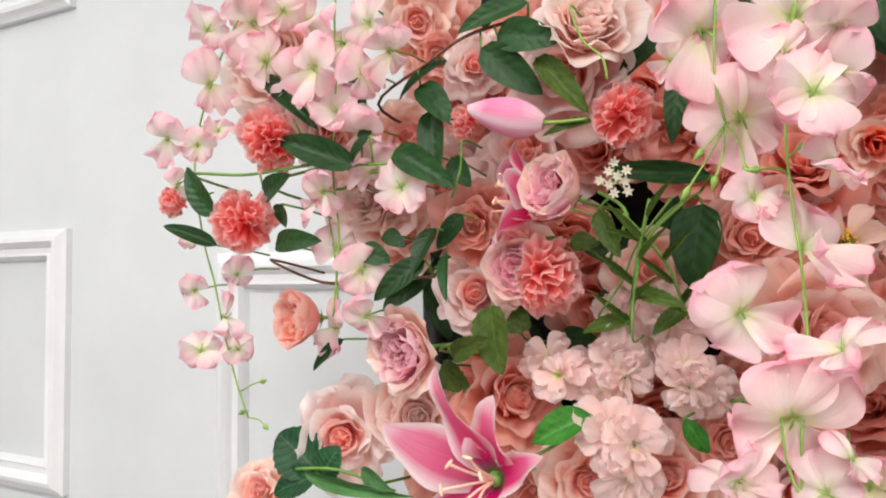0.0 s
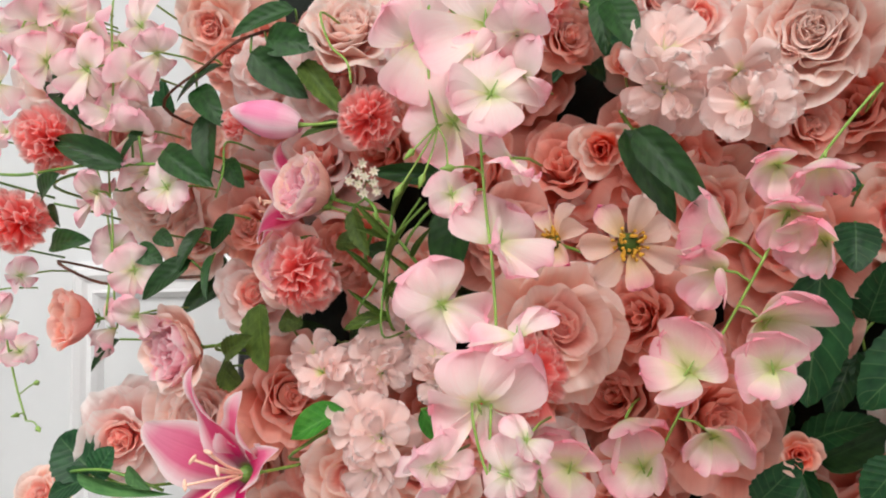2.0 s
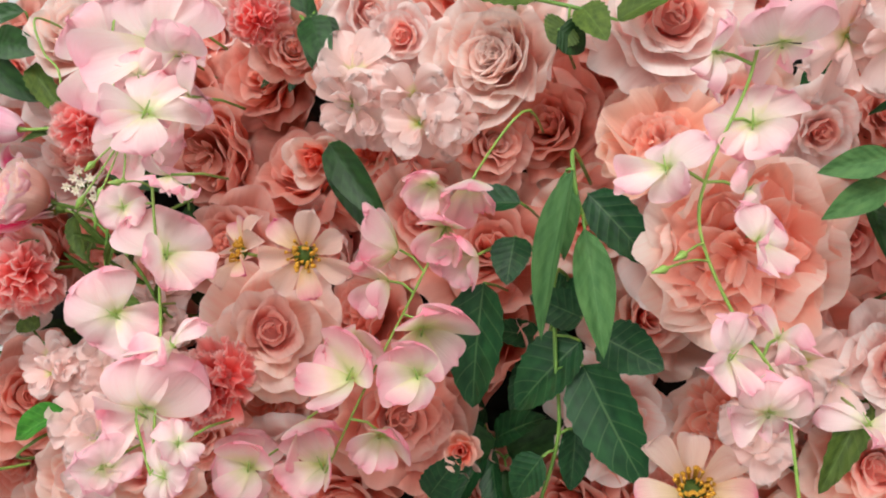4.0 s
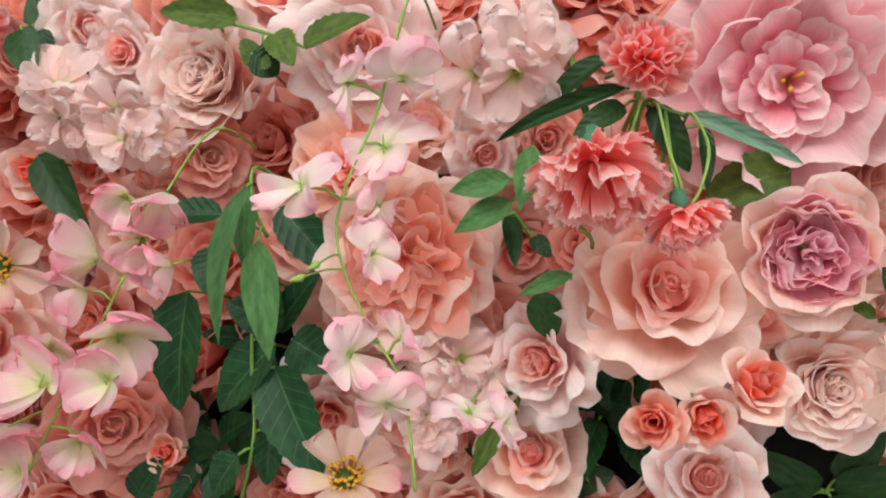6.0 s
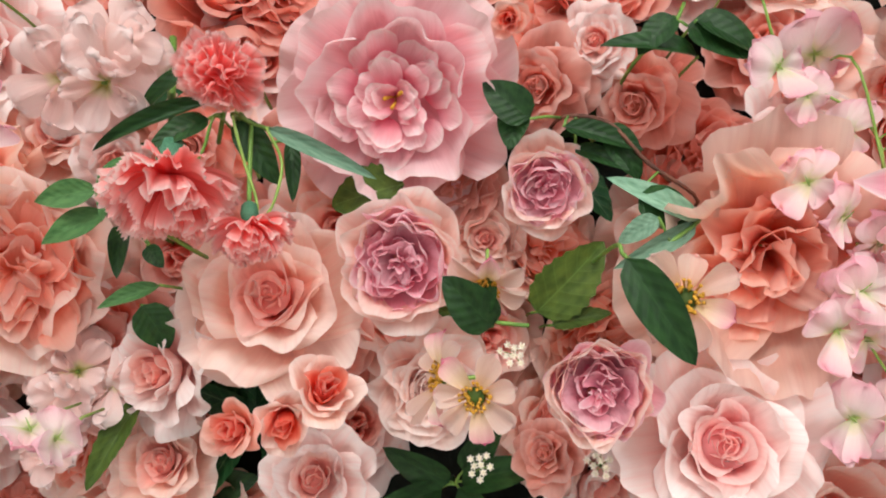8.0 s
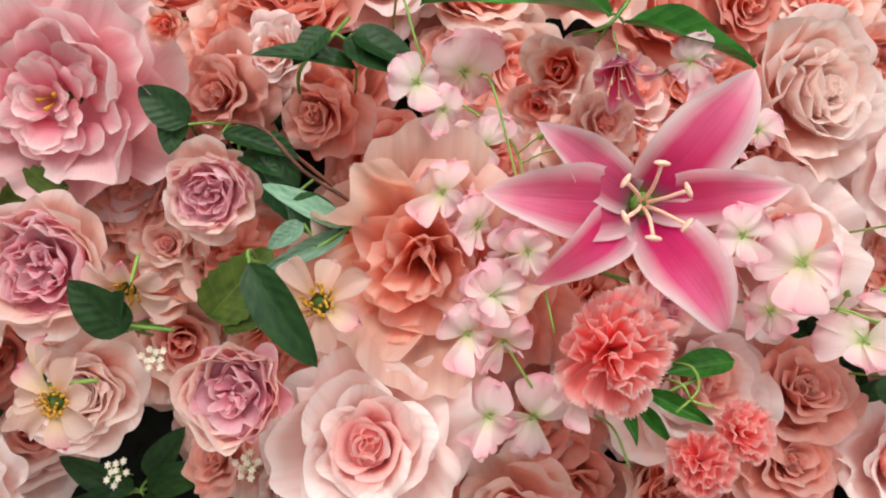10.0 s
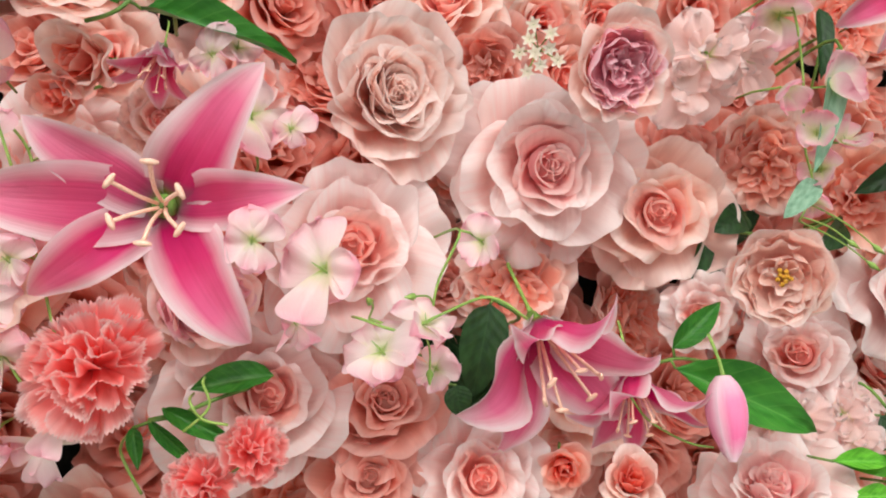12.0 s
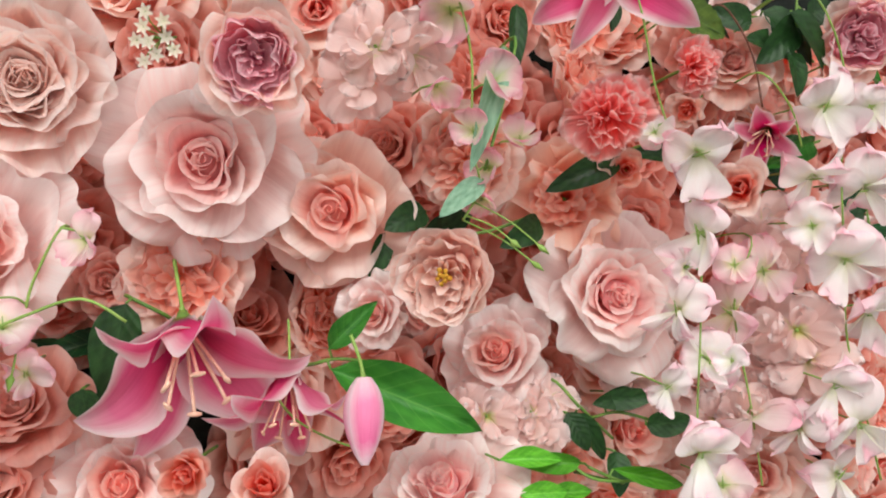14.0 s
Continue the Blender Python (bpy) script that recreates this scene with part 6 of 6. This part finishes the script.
spray("pea", [(0.7452, 0.521, 1.518), (0.7452, 0.461, 1.518), (0.7598, 0.461, 1.4616), (0.7685, 0.461, 1.4271), (0.78, 0.461, 1.3707)],
      [(0.718, 0.457, 1.451, 0.0332, -39, 2, 21), (0.736, 0.459, 1.433, 0.0367, 36, -9, 17), (0.744, 0.465, 1.39, 0.0372, 14, -47, 31), (0.752, 0.469, 1.368, 0.0344, -27, -41, -13), (0.762, 0.446, 1.417, 0.0299, -12, -46, -22)])
spray("pea", [(0.8099, 0.516, 1.3184), (0.8099, 0.456, 1.3184), (0.8198, 0.456, 1.2946)],
      [(0.786, 0.438, 1.34, 0.029, 10, -20, 18)])
curl([(0.93, 0.45, 1.3816), (0.93, 0.42, 1.3816), (0.9523, 0.42, 1.3743), (0.9727, 0.42, 1.382), (1, 0.42, 1.3903), (1.0212, 0.42, 1.3776)])
curl([(1.1002, 0.49, 1.328), (1.1002, 0.46, 1.328), (1.1146, 0.46, 1.3097), (1.141, 0.46, 1.2936), (1.1607, 0.46, 1.2883)])
sprig("bright", [(0.8341, 0.528, 1.5598), (0.8341, 0.458, 1.5698), (0.8128, 0.446, 1.5445), (0.7949, 0.458, 1.5415)],
      [(0.813, 0.445, 1.549, 0.706, 0.432, 1.554, 0.0342, 16), (0.823, 0.451, 1.547, 0.903, 0.445, 1.525, 0.0184, -10)])
sprig("deep", [(0.6382, 0.563, 1.5166), (0.6382, 0.493, 1.5266), (0.6561, 0.481, 1.5428), (0.6681, 0.493, 1.5607)],
      [(0.665, 0.48, 1.543, 0.699, 0.474, 1.525, 0.0252, -3), (0.656, 0.475, 1.547, 0.635, 0.474, 1.527, 0.017, 10), (0.618, 0.483, 1.489, 0.638, 0.484, 1.458, 0.0185, 7)])
sprig("bright", [(0.834, 0.538, 1.3196), (0.834, 0.468, 1.3296), (0.8548, 0.456, 1.3398), (0.8744, 0.468, 1.3438)],
      [(0.887, 0.459, 1.351, 0.843, 0.459, 1.347, 0.0176, 15), (0.83, 0.46, 1.337, 0.869, 0.448, 1.317, 0.0108, 6), (0.823, 0.458, 1.332, 0.848, 0.459, 1.305, 0.0082, 8), (0.816, 0.455, 1.329, 0.82, 0.443, 1.31, 0.0081, -6)])
curl([(0.8451, 0.47, 1.3424), (0.8451, 0.44, 1.3424), (0.8511, 0.44, 1.333), (0.8636, 0.44, 1.3293)])
curl([(0.8516, 0.47, 1.3512), (0.8516, 0.44, 1.3512), (0.8544, 0.44, 1.3389), (0.8417, 0.44, 1.3275)])
sprig("deep", [(1.0419, 0.558, 1.3643), (1.0419, 0.488, 1.3743), (1.0243, 0.476, 1.3858), (1.0168, 0.488, 1.3894)],
      [(1.018, 0.473, 1.385, 1.005, 0.474, 1.328, 0.0288, 10), (0.994, 0.472, 1.337, 0.997, 0.471, 1.318, 0.0166, 12)])
sprig("bright", [(1.1267, 0.543, 1.3323), (1.1267, 0.473, 1.3423), (1.1403, 0.461, 1.3461), (1.1715, 0.473, 1.3396)],
      [(1.135, 0.459, 1.34, 1.232, 0.445, 1.295, 0.0352, 4), (1.134, 0.459, 1.353, 1.162, 0.446, 1.382, 0.0162, -8)])
sprig("deep", [(1.2922, 0.563, 1.4274), (1.2922, 0.493, 1.4374), (1.2434, 0.481, 1.4246), (1.1976, 0.493, 1.4301)],
      [(1.357, 0.475, 1.479, 1.295, 0.467, 1.455, 0.0216, -3), (1.205, 0.476, 1.44, 1.174, 0.463, 1.428, 0.0211, 2), (1.18, 0.486, 1.426, 1.168, 0.483, 1.391, 0.0146, -6), (1.296, 0.486, 1.433, 1.258, 0.465, 1.415, 0.0204, -13)])
sprig("grey", [(1.2615, 0.518, 1.5445), (1.2615, 0.448, 1.5545), (1.2432, 0.436, 1.4977), (1.2328, 0.448, 1.4518)],
      [(1.245, 0.43, 1.542, 1.217, 0.419, 1.461, 0.0152, 4), (1.232, 0.439, 1.457, 1.199, 0.429, 1.434, 0.0152, 11)])
sprig("deep", [(1.3041, 0.563, 1.3074), (1.3041, 0.493, 1.3174), (1.3214, 0.481, 1.2975), (1.3567, 0.493, 1.2679)],
      [(1.318, 0.48, 1.293, 1.348, 0.485, 1.253, 0.0154, 4), (1.367, 0.481, 1.302, 1.328, 0.467, 1.301, 0.0166, -3)])
sprig("lime", [(1.3482, 0.538, 1.2318), (1.3482, 0.468, 1.2418), (1.3343, 0.468, 1.2491), (1.3205, 0.468, 1.2564)],
      [(1.307, 0.455, 1.264, 1.251, 0.458, 1.272, 0.0145, -10), (1.278, 0.454, 1.246, 1.319, 0.458, 1.243, 0.0127, -15)])
sprig("deep", [(1.3322, 0.558, 1.2766), (1.3322, 0.488, 1.2866), (1.3539, 0.476, 1.291), (1.4124, 0.488, 1.2704)],
      [(1.338, 0.476, 1.3, 1.379, 0.463, 1.304, 0.0158, 6), (1.376, 0.477, 1.279, 1.408, 0.46, 1.283, 0.0195, 8), (1.308, 0.475, 1.295, 1.321, 0.466, 1.268, 0.017, 13), (1.35, 0.479, 1.262, 1.345, 0.465, 1.233, 0.0193, 6)])
sprig("lime", [(1.3013, 0.538, 1.2514), (1.3013, 0.468, 1.2614), (1.321, 0.456, 1.2504), (1.3712, 0.468, 1.2412)],
      [(1.244, 0.451, 1.274, 1.292, 0.45, 1.27, 0.0141, -15), (1.334, 0.458, 1.256, 1.399, 0.46, 1.235, 0.0136, 5), (1.257, 0.45, 1.25, 1.295, 0.45, 1.247, 0.0165, -1)])
sprig("deep", [(1.5255, 0.588, 1.6054), (1.5255, 0.518, 1.6154), (1.5572, 0.506, 1.5943), (1.5949, 0.518, 1.5802)],
      [(1.526, 0.505, 1.616, 1.573, 0.492, 1.572, 0.0391, -8), (1.556, 0.505, 1.579, 1.499, 0.49, 1.589, 0.0298, 6), (1.436, 0.503, 1.607, 1.486, 0.495, 1.59, 0.0278, -15), (1.532, 0.504, 1.489, 1.577, 0.51, 1.511, 0.0195, -7)])
curl([(1.4622, 0.51, 1.6063), (1.4622, 0.48, 1.6063), (1.4891, 0.48, 1.5718), (1.4988, 0.48, 1.526)], material=TWIG)
curl([(1.4715, 0.48, 1.5445), (1.4715, 0.45, 1.5445), (1.4982, 0.45, 1.5197), (1.5081, 0.45, 1.489)])
sprig("deep", [(0.614, 0.523, 1.41), (0.614, 0.453, 1.42), (0.6145, 0.441, 1.415), (0.6207, 0.453, 1.4128)],
      [(0.615, 0.436, 1.413, 0.647, 0.431, 1.359, 0.0228, 16)])
sprig("deep", [(1.5561, 0.573, 1.6283), (1.5561, 0.503, 1.6383), (1.5489, 0.491, 1.6038), (1.5665, 0.503, 1.5842)],
      [(1.538, 0.486, 1.611, 1.574, 0.481, 1.564, 0.0335, -10), (1.551, 0.493, 1.605, 1.504, 0.484, 1.565, 0.0292, -14), (1.566, 0.495, 1.612, 1.583, 0.481, 1.618, 0.0246, 7), (1.5, 0.49, 1.599, 1.457, 0.494, 1.606, 0.0236, -16), (1.538, 0.488, 1.578, 1.541, 0.48, 1.538, 0.024, -8)])
sprig("dark", [(1.6436, 0.588, 1.4414), (1.6436, 0.518, 1.4514), (1.6425, 0.506, 1.4296), (1.6704, 0.518, 1.4195)],
      [(1.641, 0.51, 1.44, 1.597, 0.5, 1.465, 0.0311, -6), (1.643, 0.506, 1.43, 1.663, 0.508, 1.393, 0.031, 3), (1.545, 0.505, 1.464, 1.519, 0.504, 1.483, 0.0246, 4)])
sprig("bright", [(1.577, 0.568, 1.4938), (1.577, 0.498, 1.5038), (1.5328, 0.486, 1.4908), (1.526, 0.498, 1.4828)],
      [(1.557, 0.485, 1.501, 1.495, 0.478, 1.475, 0.0192, -13), (1.599, 0.485, 1.577, 1.647, 0.489, 1.551, 0.0222, -7)])
sprig("deep", [(1.3837, 0.558, 1.4812), (1.3837, 0.488, 1.4912), (1.3905, 0.476, 1.4851), (1.4149, 0.488, 1.4832)],
      [(1.405, 0.474, 1.483, 1.368, 0.472, 1.484, 0.0156, 3)])
sprig("olive", [(1.4346, 0.578, 1.6032), (1.4346, 0.508, 1.6132), (1.4472, 0.496, 1.601), (1.48, 0.508, 1.6031)],
      [(1.422, 0.492, 1.602, 1.475, 0.489, 1.587, 0.0317, 8)])
sprig("deep", [(1.2942, 0.568, 1.5649), (1.2942, 0.498, 1.5749), (1.2809, 0.486, 1.5536), (1.2847, 0.498, 1.536)],
      [(1.279, 0.48, 1.589, 1.273, 0.471, 1.537, 0.0138, 9), (1.364, 0.491, 1.607, 1.354, 0.47, 1.575, 0.0149, -15)])
sprig("deep", [(0.0107, 0.588, 1.5705), (0.0107, 0.518, 1.5805), (0.0272, 0.506, 1.5634), (0.0241, 0.518, 1.5556)],
      [(0.026, 0.508, 1.579, 0.03, 0.495, 1.537, 0.0152, 6), (0.039, 0.5, 1.572, 0.044, 0.499, 1.541, 0.0148, -12)])
sprig("deep", [(-0.3257, 0.548, 1.4648), (-0.3257, 0.478, 1.4748), (-0.3387, 0.466, 1.4721), (-0.3698, 0.478, 1.4778)],
      [(-0.291, 0.464, 1.496, -0.317, 0.465, 1.473, 0.0169, 0), (-0.242, 0.47, 1.489, -0.227, 0.468, 1.467, 0.0163, 4), (-0.26, 0.47, 1.495, -0.279, 0.452, 1.481, 0.0166, -1), (-0.23, 0.464, 1.447, -0.252, 0.463, 1.423, 0.0143, -14)])
sprig("olive", [(-0.1684, 0.568, 1.3411), (-0.1684, 0.498, 1.3511), (-0.1807, 0.486, 1.3556), (-0.198, 0.498, 1.3581)],
      [(-0.263, 0.491, 1.336, -0.233, 0.477, 1.322, 0.0212, 10), (-0.208, 0.491, 1.374, -0.191, 0.491, 1.367, 0.0203, -4), (-0.161, 0.49, 1.426, -0.141, 0.492, 1.425, 0.0156, -13)])

# deep layer: countless blooms behind the others, one mesh
# gaps where the dark backing shows: x, z, radius
GAPS = [(0.17, 1.36, 0.042), (0.14, 1.28, 0.032), (0.32, 1.51, 0.037), (0.41, 1.31, 0.04), (0.36, 1.27, 0.034), (0.13, 1.29, 0.042), (0.4, 1.32, 0.047), (-0.31, 1.41, 0.052), (-0.11, 1.41, 0.047), (0.53, 1.27, 0.042), (1.03, 1.3, 0.047), (1.01, 1.36, 0.032), (0.99, 1.35, 0.037), (0, 1.57, 0.042), (-0.2, 1.35, 0.037), (0.01, 1.58, 0.042), (-0.38, 1.53, 0.042), (1.23, 1.42, 0.032), (0.6, 1.49, 0.042)]


def deep_layer(rows):
    rng = random.Random(11)
    kinds = ["rose_dusty", "rose_heart", "cup_dusty", "rose_dusty", "rose_peach", "cup_salmon", "rose_dusty"]
    mats = [DUSTY, BLUSH, ROSE_HEART, PEACH, SALMON]
    verts, loops, starts, uvs, slots = [], [], [], [], []
    count = edge = 0
    for k in range(rows):
        for j in range(34):
            fx = -0.29 + j * 0.066 + (0.033 if k % 2 else 0) + rng.uniform(-0.014, 0.014)
            fz = 1.13 + k * 0.060 + rng.uniform(-0.012, 0.012)
            if any(math.hypot(fx - gx, fz - gz) < gr for gx, gz, gr in GAPS):
                continue
            fy = 0.565 + rng.uniform(-0.012, 0.018)
            kind = kinds[rng.randrange(len(kinds))]
            size = rng.uniform(0.078, 0.10)
            m = np.array(aim(fx, fy, fz, rng.uniform(-28, 28), rng.uniform(-28, 25), rng.uniform(0, 360)))
            src = made.get((kind, rng.randrange(2))) or made[(kind, 0)]
            for p in src.children:
                if "petal" not in p.name:
                    continue
                me = p.data
                co = np.zeros(len(me.vertices) * 3)
                me.vertices.foreach_get("co", co)
                co = co.reshape(-1, 3) * size @ m[:3, :3].T + m[:3, 3]
                idx = np.zeros(len(me.loops), dtype=np.int32)
                me.loops.foreach_get("vertex_index", idx)
                uv = np.zeros(len(me.loops) * 2, dtype=np.float32)
                me.uv_layers[0].data.foreach_get("uv", uv)
                verts.append(co)
                loops.append(idx + count)
                uvs.append(uv)
                slots += [mats.index(me.materials[0])] * len(me.polygons)
                count += len(co)
    allv, alll = np.concatenate(verts), np.concatenate(loops)
    me = bpy.data.meshes.new("deep_blooms")
    me.from_pydata(allv.tolist(), [], alll.reshape(-1, 4).tolist())
    me.uv_layers.new(name="UVMap").data.foreach_set("uv", np.concatenate(uvs))
    for q in mats:
        me.materials.append(q)
    me.polygons.foreach_set("material_index", slots)
    me.polygons.foreach_set("use_smooth", [True] * len(me.polygons))
    me.update()
    return tagged(new("deep_blooms", me), "dense bed of salmon and blush silk blooms behind the others", "flower bed", kind="stuff")


deep_layer(9)

# dark foliage that shows in the gaps
rng = random.Random(23)
for gx, gz, gr in GAPS:
    greens = []
    for k in range(5 if gr > 0.04 else 3):
        a = k * 2.4 + rng.uniform(0, 1)
        length, out = rng.uniform(0.035, 0.055), rng.uniform(0.002, 0.012)
        bx, bz = gx + out * math.cos(a), gz + out * math.sin(a)
        greens.append((bx, 0.560, bz, bx + length * math.cos(a), 0.560 - rng.uniform(0.005, 0.035), bz + length * math.sin(a), rng.uniform(0.016, 0.026), rng.uniform(-20, 20)))
    sprig(("deep", "dark")[rng.randrange(2)], [(gx, 0.615, gz - 0.01), (gx, 0.585, gz - 0.004), (gx, 0.560, gz)], greens)
